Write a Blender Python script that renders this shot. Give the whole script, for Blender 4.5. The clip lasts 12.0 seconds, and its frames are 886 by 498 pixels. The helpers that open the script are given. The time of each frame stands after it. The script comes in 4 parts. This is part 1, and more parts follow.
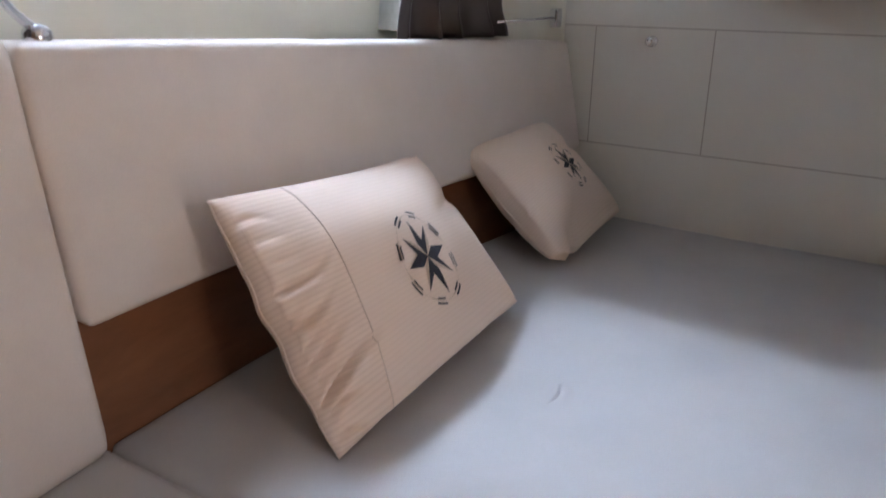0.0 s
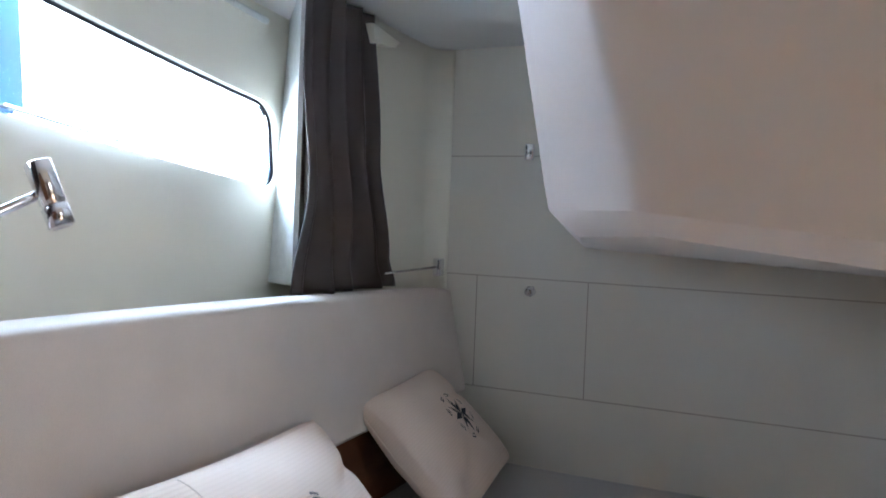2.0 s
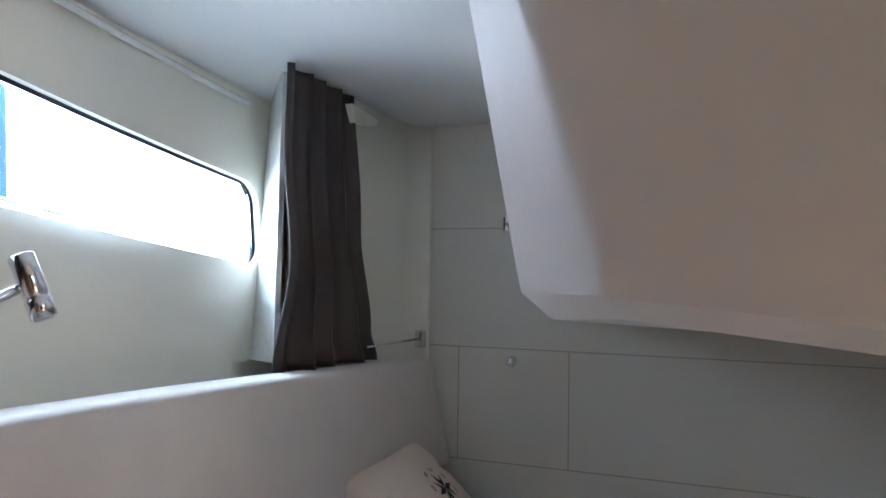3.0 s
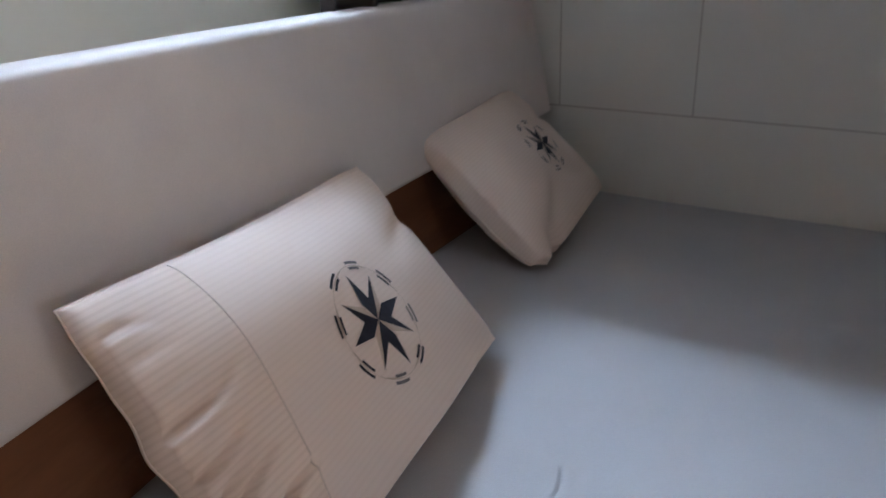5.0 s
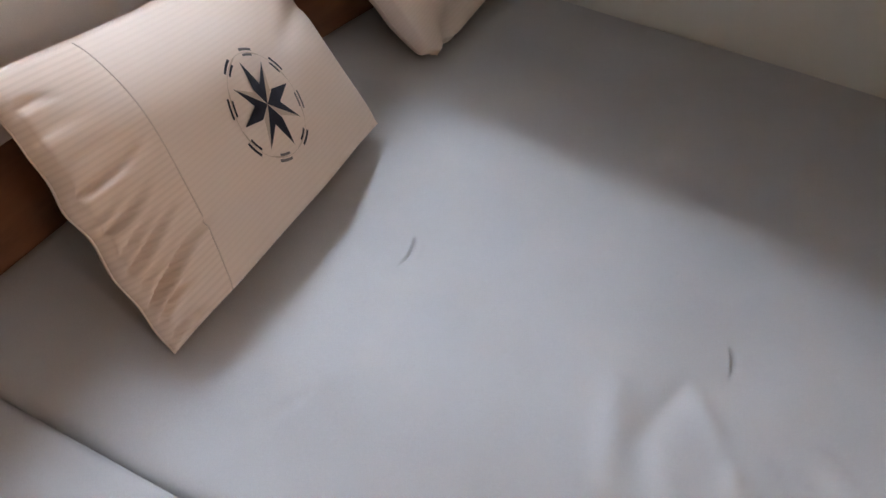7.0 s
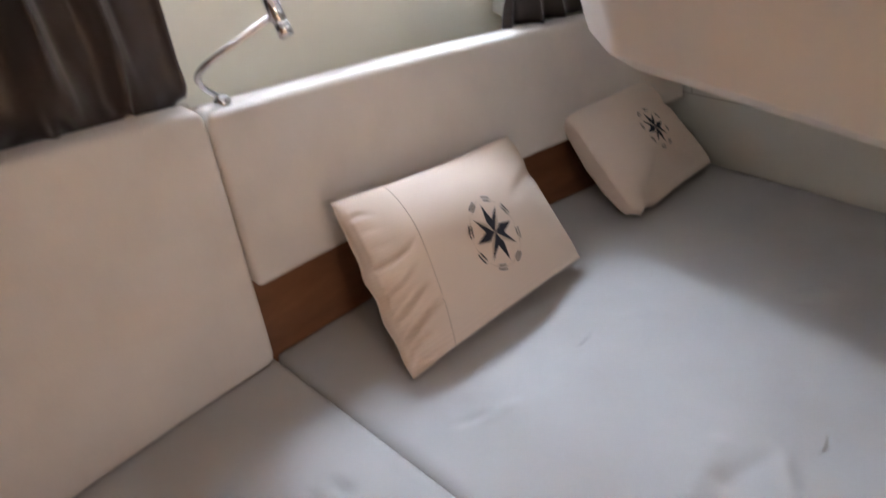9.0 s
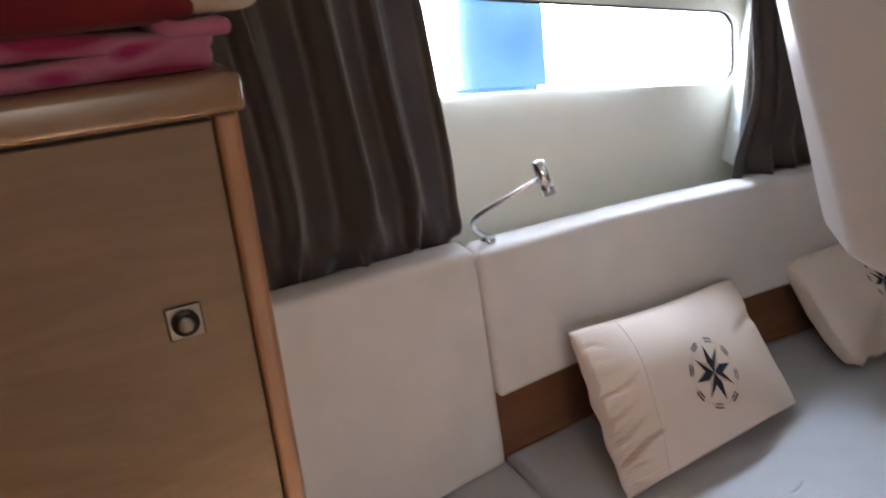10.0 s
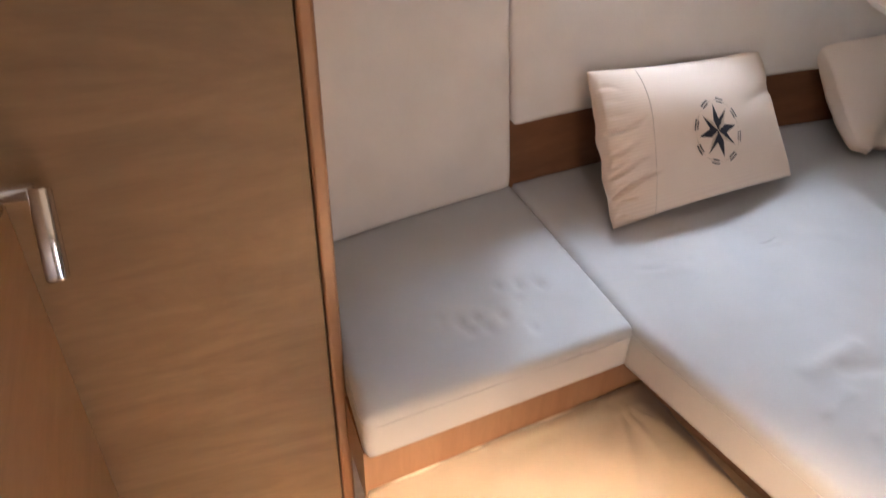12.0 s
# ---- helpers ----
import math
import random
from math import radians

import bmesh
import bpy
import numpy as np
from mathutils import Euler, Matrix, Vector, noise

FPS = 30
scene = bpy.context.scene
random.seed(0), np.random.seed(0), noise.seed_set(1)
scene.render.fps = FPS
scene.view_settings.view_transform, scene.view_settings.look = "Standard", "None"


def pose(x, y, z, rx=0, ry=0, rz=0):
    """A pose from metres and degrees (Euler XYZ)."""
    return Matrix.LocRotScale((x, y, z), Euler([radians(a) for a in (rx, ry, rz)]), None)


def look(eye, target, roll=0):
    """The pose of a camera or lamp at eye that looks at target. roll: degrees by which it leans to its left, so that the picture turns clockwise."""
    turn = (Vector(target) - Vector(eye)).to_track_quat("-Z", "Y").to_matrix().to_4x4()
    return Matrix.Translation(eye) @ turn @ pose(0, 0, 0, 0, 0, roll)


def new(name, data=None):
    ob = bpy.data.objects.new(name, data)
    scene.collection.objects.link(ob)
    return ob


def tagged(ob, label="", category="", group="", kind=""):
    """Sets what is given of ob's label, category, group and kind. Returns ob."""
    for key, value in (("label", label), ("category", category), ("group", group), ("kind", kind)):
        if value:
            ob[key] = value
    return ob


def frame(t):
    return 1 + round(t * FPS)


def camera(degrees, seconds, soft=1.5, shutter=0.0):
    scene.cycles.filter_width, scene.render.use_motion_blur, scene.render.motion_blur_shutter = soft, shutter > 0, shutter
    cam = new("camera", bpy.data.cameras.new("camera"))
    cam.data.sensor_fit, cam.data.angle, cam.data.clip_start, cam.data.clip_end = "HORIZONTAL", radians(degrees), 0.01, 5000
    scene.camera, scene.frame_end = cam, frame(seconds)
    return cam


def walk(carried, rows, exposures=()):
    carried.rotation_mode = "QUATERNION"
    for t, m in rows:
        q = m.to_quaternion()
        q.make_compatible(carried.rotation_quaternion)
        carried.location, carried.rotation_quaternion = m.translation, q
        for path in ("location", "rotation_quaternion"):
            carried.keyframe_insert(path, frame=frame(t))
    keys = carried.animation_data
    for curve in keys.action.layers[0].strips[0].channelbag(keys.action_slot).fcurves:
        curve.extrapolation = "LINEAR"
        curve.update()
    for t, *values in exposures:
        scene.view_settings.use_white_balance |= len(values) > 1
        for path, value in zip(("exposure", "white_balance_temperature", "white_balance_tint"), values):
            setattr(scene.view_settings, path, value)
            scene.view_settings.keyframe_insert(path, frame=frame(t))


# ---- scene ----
cam = camera(61.0, 12.0, soft=1.5, shutter=0.35)
PATH = [
    (0, (-0.39, -0.713, 0.978), (1.177, 0.352, 0.337), 0.9),
    (0.5, (-0.376, -0.7, 1.001), (1.271, 0.327, 0.52), 1.1),
    (1, (-0.394, -0.667, 1.035), (1.336, 0.272, 0.681), 2.1),
    (1.5, (-0.393, -0.641, 1.041), (1.395, 0.228, 0.829), 1.8),
    (2, (-0.398, -0.624, 1.058), (1.434, 0.174, 0.972), 2.1),
    (2.3, (-0.404, -0.622, 1.068), (1.441, 0.151, 1.059), 1.8),
    (2.5, (-0.408, -0.631, 1.075), (1.439, 0.136, 1.12), 1.7),
    (2.7, (-0.42, -0.641, 1.081), (1.428, 0.117, 1.181), 1.4),
    (4.3, (-0.289, -0.589, 1.038), (1.465, 0.254, 0.576), -1.2),
    (4.5, (-0.252, -0.564, 1.024), (1.457, 0.276, 0.412), -0.3),
    (5, (-0.131, -0.564, 1.036), (1.418, 0.392, 0.208), -2.9),
    (5.5, (-0.086, -0.573, 1.138), (1.21, 0.458, 0.017), -3.9),
    (6, (-0.135, -0.53, 1.166), (1.163, 0.143, -0.199), 4.0),
    (6.5, (-0.175, -0.557, 1.167), (1.144, -0.006, -0.231), 7.0),
    (6.7, (-0.174, -0.593, 1.153), (1.17, -0.054, -0.226), 7.8),
    (8.3, (-0.424, -0.963, 1.232), (0.78, 0.127, 0.065), -0.8),
    (8.5, (-0.437, -0.982, 1.238), (0.731, 0.178, 0.103), -1.6),
    (9, (-0.448, -1.058, 1.309), (0.658, 0.299, 0.341), -3.9),
    (9.3, (-0.494, -1.065, 1.373), (0.529, 0.416, 0.502), -5.1),
    (9.5, (-0.521, -1.096, 1.399), (0.427, 0.464, 0.581), -6.5),
    (9.7, (-0.575, -1.11, 1.465), (0.292, 0.499, 0.653), -5.6),
    (10, (-0.61, -1.142, 1.499), (0.147, 0.555, 0.758), -4.7),
    (10.4, (-0.64, -1.194, 1.527), (-0.028, 0.585, 0.848), -4.3),
    (10.5, (-0.645, -1.205, 1.517), (-0.062, 0.582, 0.834), -4.6),
    (11, (-0.645, -1.273, 1.473), (-0.114, 0.433, 0.574), -1.4),
    (11.5, (-0.658, -1.287, 1.444), (-0.112, 0.314, 0.376), 0.1),
    (12, (-0.647, -1.34, 1.402), (-0.095, 0.169, 0.211), 1.3),
]
EXPOSURES = [(0.0, 0.72, 5900, 18), (1.2, 0.80, 5500, 14), (2.5, 0.50, 5400, 10), (4.5, 0.10, 5500, 14), (5.3, 0.40, 5700, 16), (6.5, 0.46, 6300, 18),
             (8.5, 0.62, 6500, 18), (9.5, 0.55, 6200, 17), (10.5, 0.43, 5800, 15), (11.2, 0.62, 6200, 17), (12.0, 0.83, 6450, 19)]
walk(cam, [(t, look(eye, target, roll)) for t, eye, target, roll in PATH], EXPOSURES)

# ---- light ----
world = bpy.data.worlds.new("sky")
scene.world = world
world.use_nodes = True
wn = world.node_tree
sky = wn.nodes.new("ShaderNodeTexSky")
sky.sky_type = "NISHITA"
sky.sun_disc = False
sky.sun_elevation = radians(48)
sky.sun_rotation = radians(200)
wn.links.new(sky.outputs[0], wn.nodes["Background"].inputs[0])
wn.nodes["Background"].inputs[1].default_value = 0.15

sun_data = bpy.data.lights.new("sun", "SUN")
sun_data.energy, sun_data.angle, sun_data.color = 3.0, radians(0.5), (1.0, 0.95, 0.88)
sun = new("sun", sun_data)
sun.matrix_world = look((0, -6, 8), (0, 0, 1))


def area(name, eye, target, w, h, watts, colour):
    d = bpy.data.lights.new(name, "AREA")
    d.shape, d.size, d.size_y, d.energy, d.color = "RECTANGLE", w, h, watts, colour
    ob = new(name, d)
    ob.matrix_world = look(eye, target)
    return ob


# lamps outside the window stand in for the daylight through it
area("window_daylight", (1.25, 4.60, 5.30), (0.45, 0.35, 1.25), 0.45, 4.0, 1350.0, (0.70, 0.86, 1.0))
area("sky_daylight", (2.30, 3.40, 4.00), (0.30, 0.35, 1.25), 2.2, 2.4, 560.0, (0.68, 0.85, 1.0))
# unseen warm lamp added under the closed ceiling to light the step
overhead = area("added_overhead_lamp", (-0.38, -1.64, 1.94), (-0.36, -1.09, 0.245), 0.34, 0.34, 44.0, (1.0, 0.77, 0.52))
overhead.data.spread = radians(40)
# two unseen fill lamps added at the far wall, low and high
area("added_low_fill", (-0.30, -2.53, 0.14), (0.30, 0.0, 0.75), 0.70, 0.50, 2.8, (1.0, 0.70, 0.43))
area("added_high_fill", (-0.50, -2.52, 1.56), (0.35, 0.0, 0.80), 0.36, 0.36, 3.8, (1.0, 0.80, 0.60))

# ---- materials ----


def nodes_of(name, rough=0.6, metal=0.0):
    m = bpy.data.materials.new(name)
    m.use_nodes = True
    t = m.node_tree
    b = t.nodes["Principled BSDF"]
    b.inputs["Roughness"].default_value = rough
    b.inputs["Metallic"].default_value = metal
    return m, t, b


def add(t, kind, **inputs):
    n = t.nodes.new(kind)
    for k, v in inputs.items():
        n.inputs[k.replace("_", " ")].default_value = v
    return n


def ramp(t, source, stops):
    r = t.nodes.new("ShaderNodeValToRGB")
    e = r.color_ramp.elements
    while len(e) < len(stops):
        e.new(0.5)
    for k, (p, c) in zip(e, stops):
        k.position, k.color = p, (*c, 1)
    t.links.new(source, r.inputs[0])
    return r.outputs[0]


def bump(t, b, height, strength, distance, normal=None):
    n = add(t, "ShaderNodeBump", Strength=strength, Distance=distance)
    t.links.new(height, n.inputs["Height"])
    if normal:
        t.links.new(normal, n.inputs["Normal"])
    t.links.new(n.outputs[0], b.inputs["Normal"])
    return n.outputs[0]


def coords(t, scale=(1, 1, 1), turn=(0, 0, 0), uv=False):
    c = t.nodes.new("ShaderNodeTexCoord")
    m = t.nodes.new("ShaderNodeMapping")
    m.inputs["Scale"].default_value = scale
    m.inputs["Rotation"].default_value = [radians(a) for a in turn]
    t.links.new(c.outputs["UV" if uv else "Object"], m.inputs[0])
    return m.outputs[0]


def noise_tex(t, vec, scale, detail=4.0, rough=0.55, distortion=0.0):
    n = add(t, "ShaderNodeTexNoise", Scale=scale, Detail=detail, Roughness=rough, Distortion=distortion)
    t.links.new(vec, n.inputs["Vector"])
    return n.outputs[0]


def mul(c, k):
    return tuple(min(1.0, v * k) for v in c)


def fabric(name, colour, weave=900.0, relief=0.25, spread=0.06, rough=0.85, blotch=7.0):
    """Woven cloth: a slow tone change, a fine weave and soft unevenness."""
    m, t, b = nodes_of(name, rough)
    v = coords(t)
    n1 = noise_tex(t, v, blotch, 3)
    n2 = noise_tex(t, v, weave, 2, 0.7)
    mix = t.nodes.new("ShaderNodeMixRGB")
    mix.blend_type = "MULTIPLY"
    mix.inputs[0].default_value = 1.0
    t.links.new(ramp(t, n1, [(0.25, mul(colour, 1 - spread)), (0.75, mul(colour, 1 + spread))]), mix.inputs[1])
    t.links.new(ramp(t, n2, [(0.3, (0.88, 0.88, 0.88)), (0.7, (1, 1, 1))]), mix.inputs[2])
    t.links.new(mix.outputs[0], b.inputs["Base Color"])
    n = bump(t, b, n1, 0.2, 0.006)
    bump(t, b, n2, relief, 0.0008, n)
    b.inputs["Sheen Weight"].default_value = 0.15
    b.inputs["Specular IOR Level"].default_value = 0.25
    return m


def wood(name, dark, light, axis="x", turn=0.0, rough=0.35, scale=1.0, coat=0.2):
    """Veneer with long wandering grain along one axis, pores and a thin lacquer."""
    m, t, b = nodes_of(name, rough)
    long, wide = 1.5 * scale, 8.5 * scale
    s = {"x": (long, wide, wide), "y": (wide, long, wide), "z": (wide, wide, long)}[axis]
    v = coords(t, s, (0, 0, turn))
    n1 = noise_tex(t, v, 1.2, 5, 0.62, 2.4)
    n2 = noise_tex(t, v, 9.0, 3, 0.6, 0.4)
    n3 = noise_tex(t, coords(t), 2.2, 2)
    c1 = ramp(t, n1, [(0.2, dark), (0.5, tuple((a + c) / 2 for a, c in zip(dark, light))), (0.8, light)])
    mix = t.nodes.new("ShaderNodeMixRGB")
    mix.blend_type = "MULTIPLY"
    mix.inputs[0].default_value = 0.8
    t.links.new(c1, mix.inputs[1])
    t.links.new(ramp(t, n2, [(0.3, (0.91, 0.90, 0.89)), (0.6, (1, 1, 1))]), mix.inputs[2])
    mix2 = t.nodes.new("ShaderNodeMixRGB")
    mix2.blend_type = "MULTIPLY"
    mix2.inputs[0].default_value = 0.6
    t.links.new(mix.outputs[0], mix2.inputs[1])
    t.links.new(ramp(t, n3, [(0.3, (0.85, 0.82, 0.8)), (0.7, (1, 1, 1))]), mix2.inputs[2])
    t.links.new(mix2.outputs[0], b.inputs["Base Color"])
    bump(t, b, n2, 0.12, 0.0006)
    b.inputs["Coat Weight"].default_value = coat
    b.inputs["Coat Roughness"].default_value = 0.25
    return m


def moulding(name, colour, rough=0.45, spread=0.03, relief=0.05):
    """Painted or gel-coated liner with faint stains and orange peel."""
    m, t, b = nodes_of(name, rough)
    v = coords(t)
    n1 = noise_tex(t, v, 3.5, 4)
    n2 = noise_tex(t, v, 220, 2)
    t.links.new(ramp(t, n1, [(0.25, mul(colour, 1 - spread)), (0.75, mul(colour, 1 + spread))]), b.inputs["Base Color"])
    bump(t, b, n2, relief, 0.001)
    return m


def plain(name, colour, rough=0.5, metal=0.0):
    m, t, b = nodes_of(name, rough, metal)
    n = noise_tex(t, coords(t), 60, 3)
    t.links.new(ramp(t, n, [(0.3, mul(colour, 0.94)), (0.7, mul(colour, 1.05))]), b.inputs["Base Color"])
    return m


def steel(name):
    m, t, b = nodes_of(name, 0.12, 1.0)
    b.inputs["Base Color"].default_value = (0.78, 0.78, 0.8, 1)
    n = noise_tex(t, coords(t), 90, 3)
    t.links.new(ramp(t, n, [(0.3, (0.08, 0.08, 0.08)), (0.7, (0.2, 0.2, 0.2))]), b.inputs["Roughness"])
    return m


def pane_glass(name):
    m, t, b = nodes_of(name, 0.0)
    b.inputs["Transmission Weight"].default_value = 1.0
    b.inputs["IOR"].default_value = 1.45
    return m


CUSHION = fabric("cream_cushion_cloth", (0.75, 0.67, 0.605))
MATTRESS = fabric("grey_cream_mattress_cloth", (0.46, 0.445, 0.43), blotch=5.0)
CURTAIN = fabric("brown_curtain_cloth", (0.052, 0.038, 0.035), weave=700, spread=0.12, rough=0.36)
CURTAIN.node_tree.nodes["Principled BSDF"].inputs["Specular IOR Level"].default_value = 0.34
CURTAIN.node_tree.nodes["Principled BSDF"].inputs["Sheen Weight"].default_value = 0.20
MAHOGANY = wood("mahogany_board", (0.16, 0.062, 0.028), (0.29, 0.125, 0.058), "x", rough=0.3, coat=0.6)
OAK = wood("oak_veneer", (0.112, 0.071, 0.038), (0.190, 0.126, 0.072), "x", rough=0.5, coat=0.05)
OAK_EDGE = wood("oak_edge", (0.22, 0.105, 0.05), (0.33, 0.175, 0.088), "z")
# plainer oak for the leaf, its colour lightened for the room light on it
OAK_DOOR_LIT = wood("oak_door_lit_veneer", (0.25, 0.145, 0.082), (0.32, 0.19, 0.11), "y", rough=0.5, coat=0.05)
OAK_TOP = wood("oak_top", (0.155, 0.092, 0.05), (0.225, 0.14, 0.083), "x", rough=0.32, coat=0.35)
SOLE = wood("sole_veneer", (0.40, 0.265, 0.15), (0.54, 0.37, 0.22), "x", rough=0.3, coat=0.4)
LINER = moulding("cream_liner", (0.84, 0.81, 0.69))
DECKHEAD = moulding("white_deckhead_liner", (0.78, 0.78, 0.755))
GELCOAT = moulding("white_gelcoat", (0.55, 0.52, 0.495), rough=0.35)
BULKHEAD = moulding("pale_bulkhead_panel", (0.715, 0.675, 0.585), rough=0.5)
GROOVE = plain("brown_joint", (0.47, 0.41, 0.335), 0.8)
CHROME = steel("polished_steel")
SATIN = plain("satin_steel", (0.13, 0.125, 0.12), 0.36, 1.0)
BLACK = plain("black_rubber", (0.012, 0.014, 0.02), 0.5)
GLASS = pane_glass("window_glass")
BLUE = plain("blue_cover", (0.06, 0.17, 0.36), 0.6)
NAVY = fabric("navy_print", (0.018, 0.019, 0.030), spread=0.25, blotch=60)
GREY_PRINT = fabric("grey_print", (0.17, 0.15, 0.14), spread=0.2)
TAN_PRINT = fabric("tan_print", (0.58, 0.45, 0.34), spread=0.05)
RED = fabric("red_towel", (0.108, 0.003, 0.007), weave=500, relief=0.6)
PINK = fabric("pink_towel", (0.42, 0.075, 0.16), weave=500, relief=0.6, spread=0.5, blotch=16)
pt = PINK.node_tree
patches = ramp(pt, noise_tex(pt, coords(pt, (1, 1.6, 3)), 9.0, 1, 0.4), [(0.40, (0.27, 0.018, 0.07)), (0.47, (0.36, 0.09, 0.17)), (0.60, (0.42, 0.15, 0.24)), (0.66, (0.30, 0.02, 0.10))])
pt.links.new(patches, [n for n in pt.nodes if n.type == "MIX_RGB"][0].inputs[1])
CREAM_TOWEL = fabric("cream_towel", (0.42, 0.35, 0.27), weave=450, relief=0.7)
OLIVE = fabric("olive_cloth", (0.23, 0.20, 0.13), weave=500, relief=0.5, spread=0.3, blotch=12)
TRIM_WHITE = plain("white_trim", (0.7, 0.7, 0.66), 0.4)

# ---- building helpers ----


def link(name, bm, mats, smooth=True, recalc=True):
    me = bpy.data.meshes.new(name)
    if recalc:
        bmesh.ops.recalc_face_normals(bm, faces=bm.faces)
    bm.to_mesh(me)
    bm.free()
    for m in mats if isinstance(mats, (list, tuple)) else (mats,):
        me.materials.append(m)
    for p in me.polygons:
        p.use_smooth = smooth
    return new(name, me)


def part(name, bm, mats, parent, label="", smooth=True):
    """One mesh under a thing or a part; its vertices are given in the room."""
    ob = link(name, bm, mats, smooth)
    ob.parent = parent
    if parent.parent is None:
        ob.matrix_parent_inverse = parent.matrix_basis.inverted()
    return tagged(ob, label)


def thing(name, at, label, category, group="", kind=""):
    ob = new(name)
    ob.empty_display_size = 0.05
    ob.matrix_basis = Matrix.Translation(at)
    return tagged(ob, label, category, group, kind)


def solid(name, bm, mats, label, category="", group="", kind="", smooth=True):
    return tagged(link(name, bm, mats, smooth), label, category, group, kind)


def box(bm, lo, hi, m=None, bev=0.0, seg=2):
    """An axis-aligned block, bevelled, through the matrix m."""
    r = bmesh.ops.create_cube(bm, size=1.0)
    vs = r["verts"]
    for v in vs:
        v.co = Vector([lo[i] + (v.co[i] + 0.5) * (hi[i] - lo[i]) for i in range(3)])
    if bev:
        es = list({e for v in vs for e in v.link_edges})
        r = bmesh.ops.bevel(bm, geom=es + vs, offset=bev, segments=seg, affect="EDGES", profile=0.5)
        vs = list({v for f in r["faces"] for v in f.verts} | {v for v in vs if v.is_valid})
    if m:
        for v in vs:
            v.co = m @ v.co
    return vs


def boxm(lo, hi, m=None, bev=0.0, seg=2):
    bm = bmesh.new()
    box(bm, lo, hi, m, bev, seg)
    return bm


def tube(points, radius, sides=12, caps=True, bm=None):
    """A round bar along points; radius may be a list."""
    bm = bm or bmesh.new()
    pts = [Vector(p) for p in points]
    rings, side = [], None
    for i, p in enumerate(pts):
        d = (pts[min(i + 1, len(pts) - 1)] - pts[max(i - 1, 0)]).normalized()
        if side is None:
            side = d.orthogonal().normalized()
        side = (side - d * side.dot(d)).normalized()
        up = d.cross(side)
        r = radius[i] if isinstance(radius, (list, tuple)) else radius
        rings.append([bm.verts.new(p + r * (math.cos(a) * side + math.sin(a) * up)) for a in (2 * math.pi * k / sides for k in range(sides))])
    for a, b in zip(rings, rings[1:]):
        for k in range(sides):
            bm.faces.new((a[k], a[(k + 1) % sides], b[(k + 1) % sides], b[k]))
    if caps:
        bm.faces.new(rings[0][::-1])
        bm.faces.new(rings[-1])
    return bm


def prism(outline, lo, hi, axis="z", bm=None):
    """A polygon pushed from lo to hi along an axis; the outline holds the two other coordinates in order."""
    bm = bm or bmesh.new()
    put = {"z": lambda a, b, c: (a, b, c), "y": lambda a, b, c: (a, c, b), "x": lambda a, b, c: (c, a, b)}[axis]
    rows = [[bm.verts.new(put(a, b, c)) for a, b in outline] for c in (lo, hi)]
    bm.faces.new(rows[0])
    bm.faces.new(rows[1][::-1])
    n = len(outline)
    for k in range(n):
        bm.faces.new((rows[0][k], rows[1][k], rows[1][(k + 1) % n], rows[0][(k + 1) % n]))
    return bm


def stations(length, r, step, extra=()):
    """Places along an edge, close together in the rounding at both ends."""
    ends = [r * (1 - math.cos(radians(a))) for a in (0, 22, 45, 67, 90)]
    n = max(2, int((length - 2 * r) / step))
    mid = [r + (length - 2 * r) * k / n for k in range(1, n)]
    for e in extra:
        mid = [m for m in mid if abs(m - e) > 0.036] + [e + 0.002 * k for k in range(-17, 18)]
    return sorted(set(ends + mid + [length - e for e in reversed(ends)]))


def soft_slab(w, h, t, r, f, round_plan=0.03, step=0.025, relief=None, bm=None, extra=((), ())):
    """A stuffed slab w by h, t thick, with rolled edges; f takes (a, b, c) to the room; relief(a, b) lifts its face."""
    bm = bm or bmesh.new()
    sa, sb = stations(w, r, step, extra[0]), stations(h, r, step, extra[1])

    def plan(a, b):
        ca, cb = (round_plan if a < round_plan else w - round_plan if a > w - round_plan else a), (round_plan if b < round_plan else h - round_plan if b > h - round_plan else b)
        u, v = (a - ca) / round_plan, (b - cb) / round_plan
        return ca + round_plan * u * math.sqrt(1 - v * v / 2), cb + round_plan * v * math.sqrt(1 - u * u / 2)

    def height(a, b, face):
        d = min(a, w - a, b, h - b)
        drop = 0 if d >= r else r - math.sqrt(max(0, r * r - (r - d) ** 2))
        if face:
            return t - drop + (relief(a, b) * min(1, d / r) if relief else 0)
        return drop

    grids = []
    for face in (True, False):
        grids.append([[bm.verts.new(f(*plan(a, b), height(a, b, face))) for b in sb] for a in sa])
    for g, flip in zip(grids, (False, True)):
        for i in range(len(sa) - 1):
            for j in range(len(sb) - 1):
                q = (g[i][j], g[i + 1][j], g[i + 1][j + 1], g[i][j + 1])
                bm.faces.new(q[::-1] if flip else q)

    def rim(g):
        n, m = len(sa), len(sb)
        return [g[i][0] for i in range(n)] + [g[n - 1][j] for j in range(1, m)] + [g[i][m - 1] for i in range(n - 2, -1, -1)] + [g[0][j] for j in range(m - 2, 0, -1)]
    a, b = rim(grids[0]), rim(grids[1])
    for k in range(len(a)):
        bm.faces.new((a[k], b[k], b[(k + 1) % len(a)], a[(k + 1) % len(a)]))
    return bm


def hull(x):
    """How far the hull's side curves outboard along the cabin."""
    return 0.16 * x - 0.10 * x * x


def on_hull(x, off, z):
    return Vector((x, hull(x) + off, z))


BED = 0.45          # top of the mattress
AFT = 1.40          # face of the bulkhead
SOLE_Z = 0.245       # wooden step before the berth
DEEP = -0.25        # floor of the standing well


def ceil_z(x):
    """The side-deck ceiling falls towards the stern."""
    return 1.600 - 0.080 * x


# ---- the large structure ----


